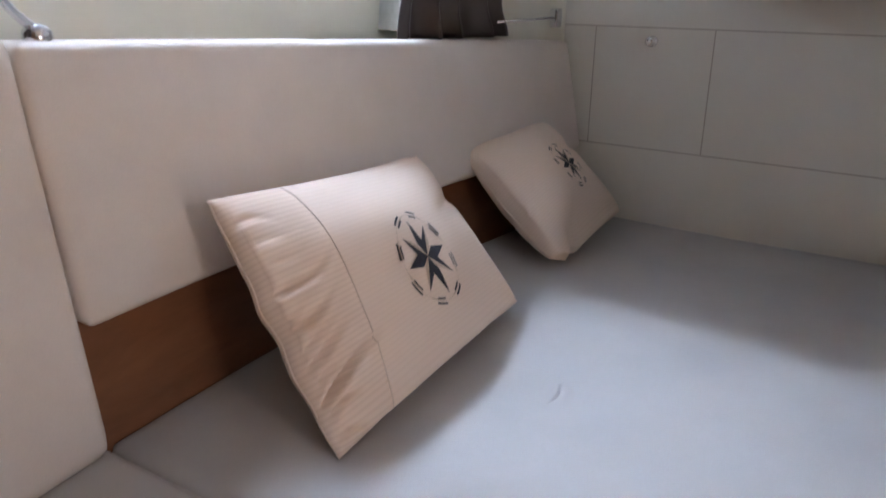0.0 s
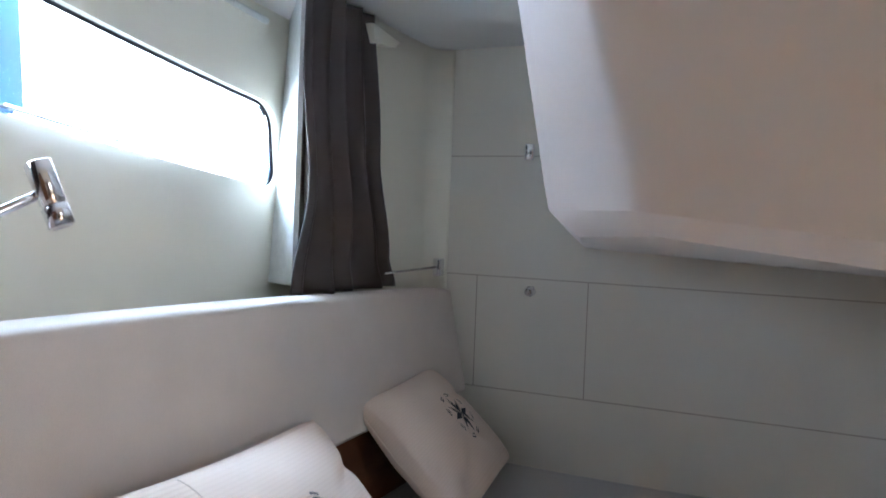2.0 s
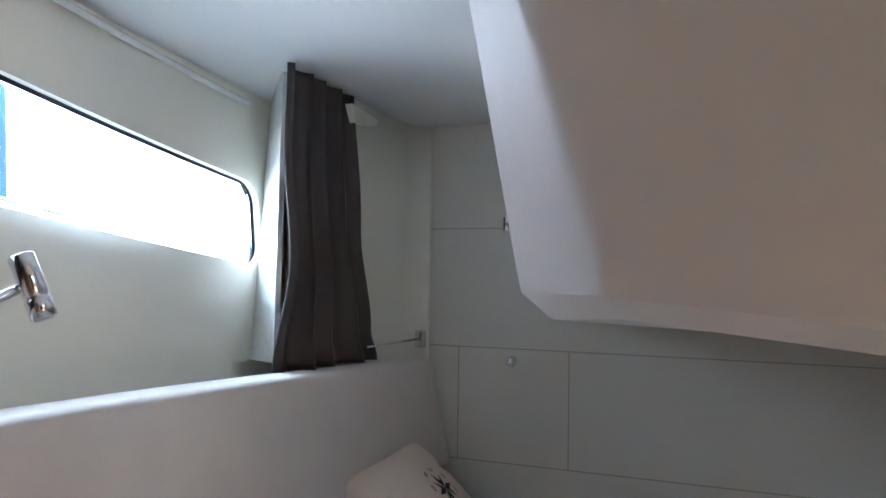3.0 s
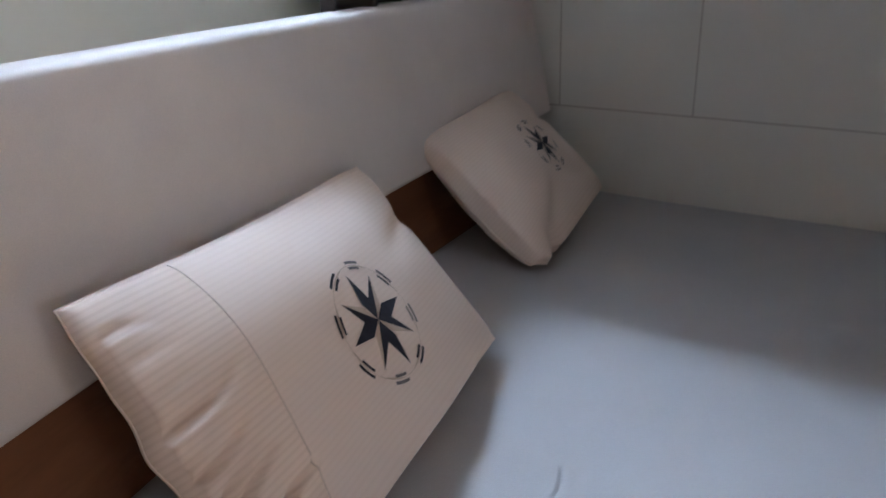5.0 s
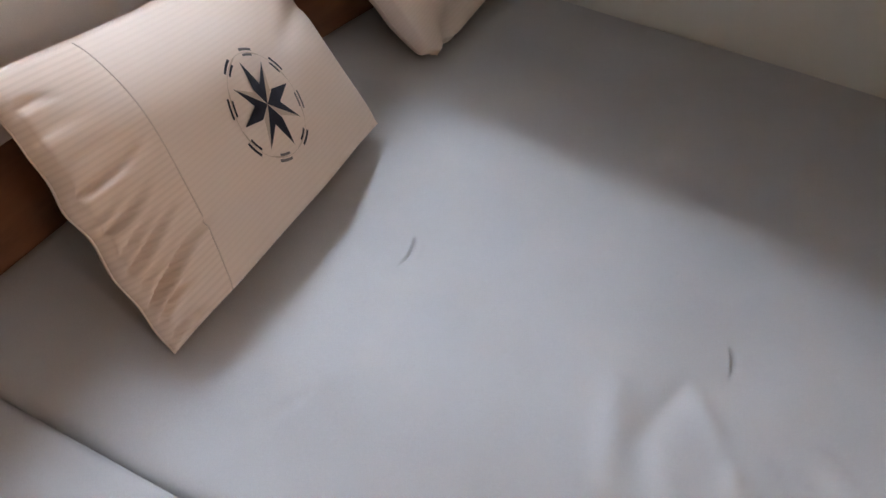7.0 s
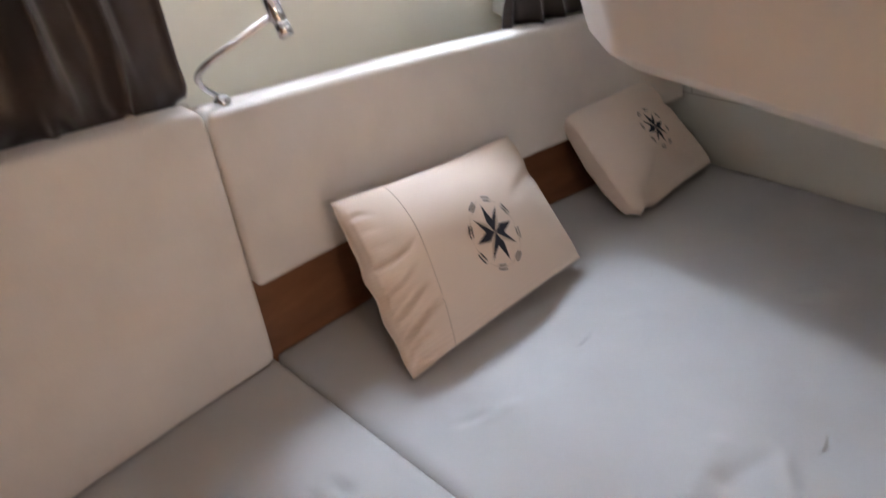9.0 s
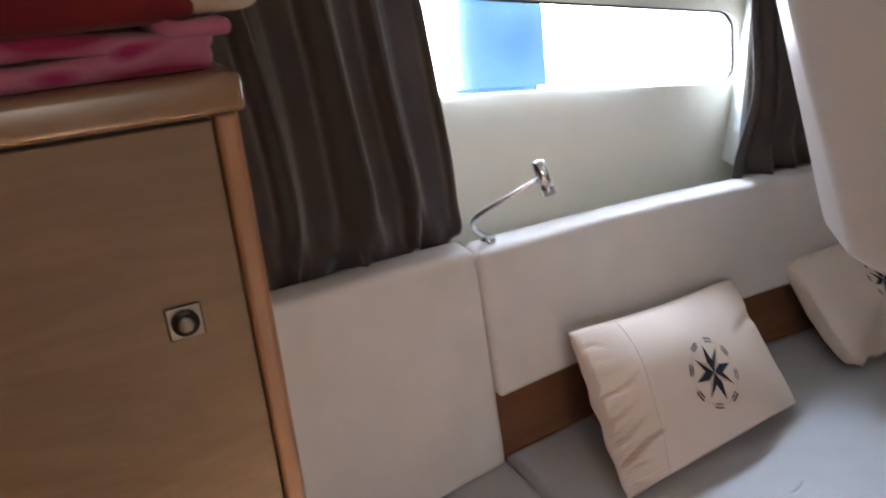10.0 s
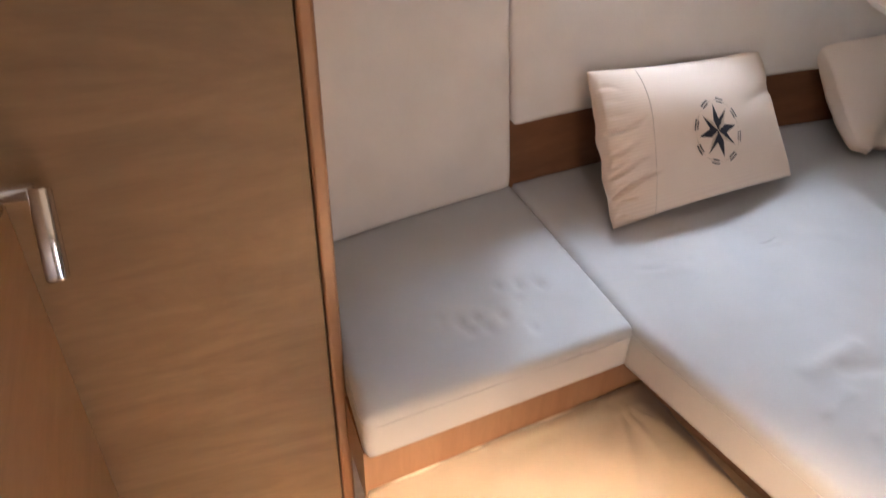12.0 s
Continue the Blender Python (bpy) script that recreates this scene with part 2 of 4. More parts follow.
def strip(rows):
    """A skin through rows of points."""
    bm = bmesh.new()
    g = [[bm.verts.new(p) for p in r] for r in rows]
    for a, b in zip(g, g[1:]):
        for k in range(len(a) - 1):
            bm.faces.new((a[k], a[k + 1], b[k + 1], b[k]))
    return bm


def thick(bm, d):
    bmesh.ops.recalc_face_normals(bm, faces=bm.faces)
    bmesh.ops.solidify(bm, geom=bm.faces[:], thickness=d)
    return bm


# hull liner behind the backrests, leaning outboard, with the window's opening
WX0, WX1 = -0.40, 0.965
REC1 = 0.889                        # after end of the recess in which the window lies


def level(x, v):
    """Height on the liner: v runs 0 at the berth, 1 at the window's sill, 2 at its head, 3 at the ceiling; all follow the sheer."""
    marks = (-0.30, 1.212 - 0.113 * x, 1.422 - 0.141 * x, ceil_z(x) + 0.05)
    k = min(2, max(0, int(math.floor(v))))
    return marks[k] + (marks[k + 1] - marks[k]) * (v - k)


def liner(x, v, d=0.0):
    z = level(x, v)
    return on_hull(x, 0.280 + 0.10 * (z - 0.90) + d, z)


def window_edge(n=8, r=0.045, grow=0.0, along=24):
    """Rounded outline of the window in (x, v), with points along its straight sides."""
    out, h = [], 0.17
    for cx, cz, a0 in ((WX1 - r, h - r, 0), (WX0 + r, h - r, 90), (WX0 + r, r, 180), (WX1 - r, r, 270)):
        for k in range(n + 1):
            a = radians(a0 + 90 * k / n)
            out.append((cx + (r + grow) * math.cos(a), 1 + (cz + (r + grow) * math.sin(a)) / h))
        if a0 in (0, 180):
            (x0, v0), x1 = out[-1], (WX0 + r if a0 == 0 else WX1 - r)
            out += [(x0 + (x1 - x0) * k / along, v0) for k in range(1, along)]
    return out


def hull_wall():
    bm = bmesh.new()

    def band(x0, x1, v0, v1, nx, nv):
        rows = [[bm.verts.new(liner(x0 + (x1 - x0) * i / nx, v0 + (v1 - v0) * j / nv)) for i in range(nx + 1)] for j in range(nv + 1)]
        for a, b in zip(rows, rows[1:]):
            for k in range(nx):
                bm.faces.new((a[k], a[k + 1], b[k + 1], b[k]))
    x_a, x_b, gx, gv = -1.9, AFT + 0.1, 0.03, 0.15
    band(x_a, x_b, 0.0, 1 - gv, 44, 10)
    band(x_a, x_b, 2 + gv, 3.0, 44, 4)
    band(x_a, WX0 - gx, 1 - gv, 2 + gv, 14, 3)
    band(WX1 + gx, x_b, 1 - gv, 2 + gv, 8, 3)
    inner, rect = window_edge(), []
    cx, hx = (WX0 + WX1) / 2, (WX1 - WX0) / 2
    for x, v in inner:
        u, w = (x - cx) / hx, (v - 1.5) / 0.5
        k = max(abs(u), abs(w))
        rect.append((cx + u / k * (hx + gx + 0.02), 1.5 + w / k * (0.5 + gv + 0.08)))
    a = [bm.verts.new(liner(x, v)) for x, v in inner]
    b = [bm.verts.new(liner(x, v, 0.003)) for x, v in rect]
    c = [bm.verts.new(liner(x, v, 0.03)) for x, v in inner]
    n = len(a)
    for k in range(n):
        j = (k + 1) % n
        bm.faces.new((a[k], a[j], b[j], b[k]))
        bm.faces.new((a[k], c[k], c[j], a[j]))
    return bm


solid("wall_hull", hull_wall(), LINER, "cream moulded hull liner with a long narrow window", "wall", kind="structure", smooth=False)


def window():
    w = thing("window_1", (0.2, 0.33, 1.15), "long narrow hull window with a black rubber seal", "window", kind="structure")
    bm = bmesh.new()
    rows = []
    for d, g in ((0.016, 0.0), (0.016, -0.0055), (0.03, -0.0055), (0.03, 0.0)):
        rows.append([bm.verts.new(liner(x, z - (0.034 if z < 1.5 and g < 0 else 0.0), d)) for x, z in window_edge(grow=g)])
    n = len(rows[0])
    for a, b in zip(rows, rows[1:] + rows[:1]):
        for k in range(n):
            bm.faces.new((a[k], a[(k + 1) % n], b[(k + 1) % n], b[k]))
    part("window_frame", bm, BLACK, w, "black rubber seal")
    bm = bmesh.new()
    f = [bm.verts.new(liner(x, z, 0.02)) for x, z in window_edge(grow=-0.006)]
    k = [bm.verts.new(liner(x, z, 0.025)) for x, z in window_edge(grow=-0.006)]
    bm.faces.new(f), bm.faces.new(k[::-1])
    for i in range(len(f)):
        j = (i + 1) % len(f)
        bm.faces.new((f[i], k[i], k[j], f[j]))
    bmesh.ops.triangulate(bm, faces=bm.faces[:])
    p = part("pane", bm, GLASS, w, "clear glass", smooth=False)
    p.visible_shadow = False
    return w


window()

# the wall in front of the recess at its after end, and the white reveal


def lip(x):
    """How far the corner panel stands off the hull's curve."""
    return 0.197 - 0.07 * (x - REC1)


def corner_line(z):
    """The panel seen from above, turning into the bulkhead in a soft cove."""
    line = [on_hull(x, lip(x), 0) for x in (REC1 + 0.04, 0.98, 1.05, 1.15, 1.25, AFT - 0.055)]
    start = line[-1]
    line += [start + Vector((0.0545 * math.sin(q), -0.0545 * (1 - math.cos(q)), 0)) for q in (radians(10 * k) for k in range(1, 10))]
    return [Vector((p.x, p.y, ceil_z(p.x) + 0.02 if z > 1.4 else z)) for p in line]


bm = strip([corner_line(z) for z in (0.60, 0.9, 1.2, 1.5)])
solid("wall_corner", thick(bm, -0.02), LINER, "pale liner panel turning into the bulkhead", "wall", kind="structure")
rows = []
for z in [0.905 + 0.0625 * k for k in range(11)]:
    z = min(z, ceil_z(REC1) + 0.02)
    front = on_hull(REC1 + 0.06 * (z - 0.90), 0.197 + 0.03 * (z - 0.90), z)
    back = on_hull(0.918 + 0.22 * (z - 0.90), 0.278 + 0.10 * (z - 0.90), z)
    rows.append([front.lerp(back, k / 3) for k in range(4)])
solid("trim_reveal", thick(strip(rows), 0.012), TRIM_WHITE, "white reveal at the end of the window recess", "trim", kind="structure", smooth=False)
# white bead along the top of the liner
solid("trim_bead", tube([on_hull(x, 0.331, 1.563 - 0.105 * x) for x in [-0.6 + 0.0965 * k for k in range(17)]], 0.007, 8), TRIM_WHITE, "white bead along the top of the liner", "trim", kind="structure")

# pale wedge modelled in place of a light patch on the corner panel
bm = prism([(1.075, 1.480), (1.205, 1.466), (1.185, 1.450), (1.085, 1.438)], 0.205, 0.245, "y")
solid("trim_light_patch", bm, LINER, "small pale wedge shaped as the patch of light at the head of the corner panel", "trim", kind="structure", smooth=False)

# ceiling with a cove towards the hull; its standing-room part lies higher
rows = []
for x in [-1.9 + 0.15 * k for k in range(23)]:
    r, zc = [], ceil_z(x)
    for k in range(9):
        a = radians(90 * k / 8)
        r.append(on_hull(x, 0.36 - 0.30 * (1 - math.cos(a)), zc - 0.045 * (1 - math.sin(a))))
    r += [Vector((x, -0.2, zc)), Vector((x, -0.60, zc)), Vector((x, -0.62, 1.95)), Vector((x, -2.6, 1.95))]
    rows.append(r)
solid("ceiling", strip(rows), DECKHEAD, "white moulded ceiling with a rounded cove at the hull", "ceiling", kind="structure")

# unseen slab added over the ceiling to stop light leaking in
rows = [[on_hull(x, 0.375, ceil_z(x) + 0.03), Vector((x, -0.2, ceil_z(x) + 0.03)), Vector((x, -0.61, ceil_z(x) + 0.03))] for x in [-1.9 + 0.15 * k for k in range(23)]]
solid("deck", thick(strip(rows), 0.02), DECKHEAD, "unseen slab added above the ceiling to keep stray light out", "deck", kind="structure", smooth=False)

# bulkhead: panels in recessed joints
Y0, Y1 = -2.6, 0.42
solid("wall_bulkhead", boxm((AFT + 0.006, Y0, -0.3), (AFT + 0.05, Y1, 1.95)), GROOVE, "bulkhead core behind the panel joints", "wall", kind="structure")


def bulkhead_panel(y0, y1, z0, z1, g=0.0):
    return boxm((AFT, y0 + g, z0 + g), (AFT + 0.012, y1 - g, z1 - g), bev=0.0)


PZ0, PZ1, PY0, PY1 = 0.627, 0.912, -0.226, 0.061
PANELS = [(-2.6, 0.20, 0.20, PZ0), (PY0, PY1, PZ0, PZ1), (PY1, 0.20, PZ0, PZ1), (-0.95, PY0, PZ0, PZ1), (-2.6, -0.95, PZ0, PZ1),
          (-2.6, 0.20, PZ1, 1.215), (-2.6, 0.20, 1.215, 1.95), (0.20, 0.44, 0.0, 1.95)]
bulk = bpy.data.objects["wall_bulkhead"]
for pn in PANELS:
    part("panel", bulkhead_panel(*pn), BULKHEAD, bulk, smooth=False)
JOINT = 0.0014
for z in (PZ0, PZ1, 1.215):
    part("joint", boxm((AFT - 0.0005, -1.19, z - JOINT), (AFT + 0.004, 0.175, z + JOINT)), GROOVE, bulk, "thin brown joint", smooth=False)
for y in (PY0, PY1, -0.95):
    part("joint", boxm((AFT - 0.0005, y - JOINT, PZ0 + JOINT), (AFT + 0.004, y + JOINT, PZ1 - JOINT)), GROOVE, bulk, "thin brown joint", smooth=False)

# sole, well floor, closing walls with the doorway
solid("floor", boxm((-2.0, -2.6, DEEP - 0.05), (AFT + 0.05, 0.5, DEEP)), SOLE, "lacquered wooden cabin floor", "floor", kind="structure")
solid("wall_forward", boxm((-1.95, -2.6, DEEP), (-1.9, 0.6, 1.95)), BULKHEAD, "pale forward bulkhead", "wall", kind="structure")
bm = bmesh.new()
box(bm, (-1.9, -2.6, DEEP), (-0.75, -2.55, 1.95))
box(bm, (0.05, -2.6, DEEP), (AFT + 0.05, -2.55, 1.95))
box(bm, (-0.75, -2.6, 1.75), (0.05, -2.55, 1.95))
solid("wall_saloon", bm, OAK, "oak-veneered bulkhead with a doorway", "wall", kind="structure", smooth=False)

# unseen panel added to block the fill lamps from the after bulkhead
solid("wall_light_screen", boxm((0.335, -1.34, DEEP), (AFT, -1.30, 1.95)), BULKHEAD, "unseen pale panel added beyond the berth to screen the bulkhead from the fill lamps", "wall", kind="structure", smooth=False)

# white moulding of the cockpit well above the berth: a tall side face, a front face with a rolled lower edge, a chamfer under both
def cockpit_moulding():
    # rings from below: after end, tip, front corner, inboard end; each ring's lean upwards follows the sides
    low = [(AFT, -0.215, 0.995), (0.354, -0.446, 1.042), (0.302, -0.527, 1.047), (0.325, -1.295, 0.965)]
    brow = [(AFT, -0.185, 1.020), (0.351, -0.414, 1.069), (0.276, -0.512, 1.069), (0.260, -1.295, 0.994)]
    roll = [(AFT, -0.182, 1.030), (0.3465, -0.4125, 1.081), (0.272, -0.513, 1.081), (0.264, -1.295, 1.010)]
    face = [(AFT, -0.178, 1.042), (0.342, -0.411, 1.094), (0.266, -0.513, 1.098), (0.282, -1.295, 1.040)]
    lean = [Vector((0, 0.10, 1)), Vector((-0.303, 0.108, 1)), Vector((-0.18, 0.27, 1)), Vector((-0.18, 0.0, 1))]
    rings = [[Vector(p) for p in r] for r in (low, brow, roll, face)]
    for up in (0.012, 0.2, 0.4, 0.70):
        rings.append([Vector(p) + v * up for p, v in zip(face, lean)])
    bm = bmesh.new()
    grid = []
    for n, r in enumerate(rings):
        end, tip, corner, inner = r
        rad = (0.008, 0.010, 0.012, 0.013)[min(n, 3)]
        a, b = corner + (tip - corner).normalized() * rad, corner + (inner - corner).normalized() * rad
        bend = [a * (1 - u) ** 2 + corner * 2 * u * (1 - u) + b * u * u for u in (0, 0.2, 0.4, 0.6, 0.8, 1)]
        side = [end.lerp(tip, u) for u in (0, 0.25, 0.5, 0.75, 0.97)] + [tip.lerp(bend[0], u) for u in (0, 0.06, 0.35, 0.65, 0.93)]
        line = side + bend + [bend[-1].lerp(inner, u) for u in (0.012, 0.1, 0.3, 0.6, 1)]
        grid.append([bm.verts.new(p) for p in line])
    for a, b in zip(grid, grid[1:]):
        for k in range(len(a) - 1):
            bm.faces.new((a[k], a[k + 1], b[k + 1], b[k]))
    under = bm.verts.new((AFT, -1.295, 0.945))
    over = bm.verts.new((AFT, -1.295, 1.75))
    for row, apex in ((grid[0], under), (grid[-1], over)):
        for k in range(len(row) - 1):
            bm.faces.new((row[k], row[k + 1], apex))
    return bm


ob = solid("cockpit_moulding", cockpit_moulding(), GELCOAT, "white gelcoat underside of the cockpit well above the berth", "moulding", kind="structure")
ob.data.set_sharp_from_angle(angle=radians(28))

# ---- berth ----


def berth_base():
    bm = prism([(0.06, 0.10), (AFT, 0.20), (AFT, -1.292), (0.305, -1.292), (0.130, -0.49)], DEEP, BED - 0.122)
    return bm


solid("berth_base", berth_base(), OAK_EDGE, "wooden base of the double berth", "berth", kind="structure", smooth=False)


def left_edge(y):
    return 0.037 + 0.036 * max(0.0, -y) if y > -0.47 else 0.054 + (-0.47 - y) * 0.220


SLITS = ((0.489, -0.319, 12.5, 0.030), (0.534, -0.760, 14, 0.024))          # buttoned creases: place, turn, half length
# soft ridges and furrows of the rumpled cover: from, to, height, width
RUMPLES = ((0.290, -0.674, 0.415, -0.648, 0.0085, 0.016), (0.352, -0.692, 0.452, -0.716, -0.0085, 0.014), (0.460, -0.725, 0.406, -0.767, 0.0070, 0.013),
           (0.331, -0.815, 0.270, -0.860, -0.0070, 0.012), (0.419, -0.837, 0.380, -0.862, -0.0060, 0.010), (0.409, -0.878, 0.330, -0.895, -0.0075, 0.012),
           (0.319, -0.736, 0.255, -0.764, 0.0055, 0.014), (0.375, -0.790, 0.300, -0.830, 0.0060, 0.012), (0.165, -0.325, 0.205, -0.338, -0.0040, 0.010),
           (0.205, -0.345, 0.255, -0.352, 0.0030, 0.014), (0.880, -0.545, 0.905, -0.570, -0.0050, 0.014), (0.925, -0.545, 0.955, -0.560, 0.0040, 0.014),
           (0.610, -0.330, 0.650, -0.350, 0.0030, 0.020), (0.445, -0.880, 0.400, -0.930, 0.0060, 0.013), (0.360, -0.940, 0.250, -0.960, -0.0060, 0.014))
DENTS = ((0.623, -0.33, 0.05, 0.004), (0.94, -0.55, 0.06, 0.006), (0.18, -0.30, 0.035, 0.003), (0.86, -0.40, 0.07, 0.004))


def mattress():
    w, h = 1.35, 1.365

    def f(a, b, c):
        y = 0.075 - b + hull(a / w * 1.36 + 0.035) * (1 - b / h)
        x0 = left_edge(y)
        return Vector((x0 + (AFT - 0.004 - x0) * a / w, y, BED - 0.120 + c))

    def lift(a, b):
        p = f(a, b, 0)
        z = 0.007 * noise.noise(Vector((p.x * 2.5, p.y * 2.5, 1)))
        for x, y, turn, half in SLITS:
            q = Matrix.Rotation(radians(-turn), 2) @ Vector((p.x - x, p.y - y))
            bow = q.y - 0.004 * (q.x / half) ** 2
            ends = max(0.0, 1 - (q.x / half) ** 2)
            z -= 0.0096 * ends * math.exp(-(bow / 0.0013) ** 2) + 0.006 * math.exp(-q.length_squared / 0.06 ** 2)
            z += 0.0016 * ends * math.exp(-((bow + 0.010) / 0.007) ** 2)
        for x, y, r, d in DENTS:
            q = Vector((p.x - x, p.y - y))
            z -= d * math.exp(-q.length_squared / r ** 2) * (0.6 + 0.8 * noise.noise(Vector((p.x * 22, p.y * 22, 8))))
        for x0, y0, x1, y1, rise, wide in RUMPLES:
            a0, d0 = Vector((p.x - x0, p.y - y0)), Vector((x1 - x0, y1 - y0))
            u = min(1.0, max(0.0, a0.dot(d0) / d0.length_squared))
            z += 0.75 * rise * math.exp(-(a0 - d0 * u).length_squared / wide ** 2)
        z += 0.0014 * noise.noise(Vector((p.x * 14, p.y * 14, 4)))
        return z
    slab = soft_slab(w, h, 0.120, 0.026, f, 0.024, 0.0105, lift, None, ((0.452,), (0.436, 0.867)))
    return slab, [f(a, b, 0.096) for a, b in rounded_loop(w, h, 0.024, 80)]


def stitched(name, slab_bm, seam_points, cloth, at, label, category, group=""):
    """A cushion with its cover and the piped seam round its face."""
    th = thing(name, at, label, category, group)
    part("cover", slab_bm, cloth, th)
    part("piping", tube(seam_points, 0.0014, 6), cloth, th, "sewn seam along the edge")
    return th


def loop_points(w, h, inset, n=40):
    o = []
    for k in range(n):
        o.append((inset + (w - 2 * inset) * k / n, inset))
    for k in range(n):
        o.append((w - inset, inset + (h - 2 * inset) * k / n))
    for k in range(n):
        o.append((w - inset - (w - 2 * inset) * k / n, h - inset))
    for k in range(n + 1):
        o.append((inset, h - inset - (h - 2 * inset) * k / n))
    return o


def rounded_loop(w, h, r, n=40):
    """The rim of a cushion with rounded corners."""
    o = []
    for a, b in loop_points(w, h, 0.0, n):
        ca, cb = min(max(a, r), w - r), min(max(b, r), h - r)
        u, v = (a - ca) / r, (b - cb) / r
        o.append((ca + r * u * math.sqrt(1 - v * v / 2), cb + r * v * math.sqrt(1 - u * u / 2)))
    return o


stitched("mattress", *mattress(), MATTRESS, (0.7, -0.6, BED - 0.120), "light grey fabric berth mattress with buttoned dimples and creases", "mattress")

SEAT = BED + 0.012


def seat_place(u, v, c):
    back = Vector((-0.472 + u * 0.502, -0.038 + u * 0.108, 0))
    front = Vector((-0.488 + u * 0.541, -0.554 + u * 0.063, 0))
    return back.lerp(front, v) + Vector((0, 0, SEAT - 0.102 + c))


def seat_cushion():
    w, h = 0.53, 0.50

    def f(a, b, c):
        return seat_place(a / w, b / h, c)

    def lift(a, b):
        p = f(a, b, 0)
        z = 0.003 * noise.noise(Vector((a * 4, b * 4, 2)))
        for x, y, s, d in ((-0.257, -0.375, 0.010, 0.006), (-0.246, -0.400, 0.008, 0.005), (-0.173, -0.381, 0.009, 0.004), (-0.108, -0.308, 0.009, 0.006), (-0.067, -0.313, 0.010, 0.006), (-0.125, -0.335, 0.012, 0.004), (-0.29, -0.36, 0.012, 0.003), (-0.132, -0.432, 0.007, 0.004), (-0.212, -0.405, 0.008, 0.004), (-0.225, -0.372, 0.007, 0.004), (-0.150, -0.300, 0.008, 0.004)):
            z -= 1.7 * d * math.exp(-(((p.x - x) / s) ** 2 + ((p.y - y) / (s * 1.8)) ** 2))
        k = math.exp(-((p.x + 0.17) / 0.16) ** 2 - ((p.y + 0.35) / 0.09) ** 2)
        return z + 0.002 * k * noise.noise(Vector((a * 30, b * 30, 5)))
    return soft_slab(w, h, 0.102, 0.020, f, 0.024, 0.008, lift)


stitched("seat_cushion", seat_cushion(), [seat_place(a / 0.53, b / 0.50, 0.083) for a, b in rounded_loop(0.53, 0.50, 0.024)], MATTRESS, (-0.25, -0.25, BED - 0.08),
         "light grey seat cushion with small dents on a wooden ledge", "cushion")
bm = prism([(-0.486, -0.528), (0.120, -0.448), (0.075, 0.08), (-0.470, -0.05), (-0.470, -0.394), (-0.486, -0.394)], SOLE_Z - 0.02, SEAT - 0.1035)
solid("seat_ledge", bm, OAK_EDGE, "oak ledge under the seat cushion", "ledge", kind="structure", smooth=False)
bm = prism([(-0.484, -0.46), (0.095, -0.42), (0.40, -1.3), (-0.484, -1.3)], SOLE_Z - 0.03, SOLE_Z)
solid("step", bm, SOLE, "light lacquered wooden step in front of the berth", "step", kind="structure", smooth=False)


# folds of the cover along the ledge: from, to, height, width
COVER_FOLDS = ((-0.230, -0.518, 0.110, -0.470, 0.014, 0.011), (-0.090, -0.510, 0.140, -0.500, 0.010, 0.009), (-0.200, -0.548, -0.060, -0.536, 0.005, 0.010), (-0.420, -0.620, -0.250, -0.600, 0.004, 0.016))


def step_cover():
    """A thin tan cloth cover laid on the step, puckered at the berth's corner and lifted a little along the ledge."""
    bm = bmesh.new()
    nu, nv = 90, 70
    grids = []
    for lift in (0.004, 0.001):
        g = []
        for i in range(nu + 1):
            u = i / nu
            r = []
            for j in range(nv + 1):
                v = j / nv
                back = Vector((-0.482 + 0.612 * u, -0.530 + 0.082 * u, 0))
                front = Vector((-0.482 + 0.690 * u, -1.22, 0))
                p = back.lerp(front, v)
                q = p - Vector((0.05, -0.485, 0))
                turn = math.atan2(q.y, q.x)
                fan = math.exp(-(q.length / 0.24) ** 2) * min(1.0, q.length / 0.04)
                z = 0.006 * fan * (0.5 + 0.5 * math.sin(13 * turn + 1.5)) ** 2
                for x0, y0, x1, y1, rise, wide in COVER_FOLDS:
                    a, d = Vector((p.x - x0, p.y - y0)), Vector((x1 - x0, y1 - y0))
                    k = min(1.0, max(0.0, a.dot(d) / d.length_squared))
                    z += rise * math.sin(math.pi * (0.12 + 0.76 * k)) * math.exp(-(a - d * k).length_squared / wide ** 2)
                z += 0.008 * math.exp(-(v / 0.035) ** 2) * (0.6 + 0.6 * noise.noise(Vector((u * 5, 1, 3))))
                z += 0.006 * max(0.0, noise.noise(Vector((p.x * 5 + p.y * 9, p.y * 3, 2)))) + 0.0022 * noise.noise(Vector((p.x * 17, p.y * 17, 6)))
                r.append(bm.verts.new((p.x, p.y, SOLE_Z + lift + max(0.0, z))))
            g.append(r)
        grids.append(g)
    for k, g in enumerate(grids):
        for i in range(nu):
            for j in range(nv):
                f = (g[i][j], g[i + 1][j], g[i + 1][j + 1], g[i][j + 1])
                bm.faces.new(f[::-1] if k else f)
    ring = lambda g: [g[i][0] for i in range(nu + 1)] + [g[nu][j] for j in range(1, nv + 1)] + [g[i][nv] for i in range(nu - 1, -1, -1)] + [g[0][j] for j in range(nv - 1, 0, -1)]
    a, b = ring(grids[0]), ring(grids[1])
    for k in range(len(a)):
        j = (k + 1) % len(a)
        bm.faces.new((a[k], a[j], b[j], b[k]))
    return bm


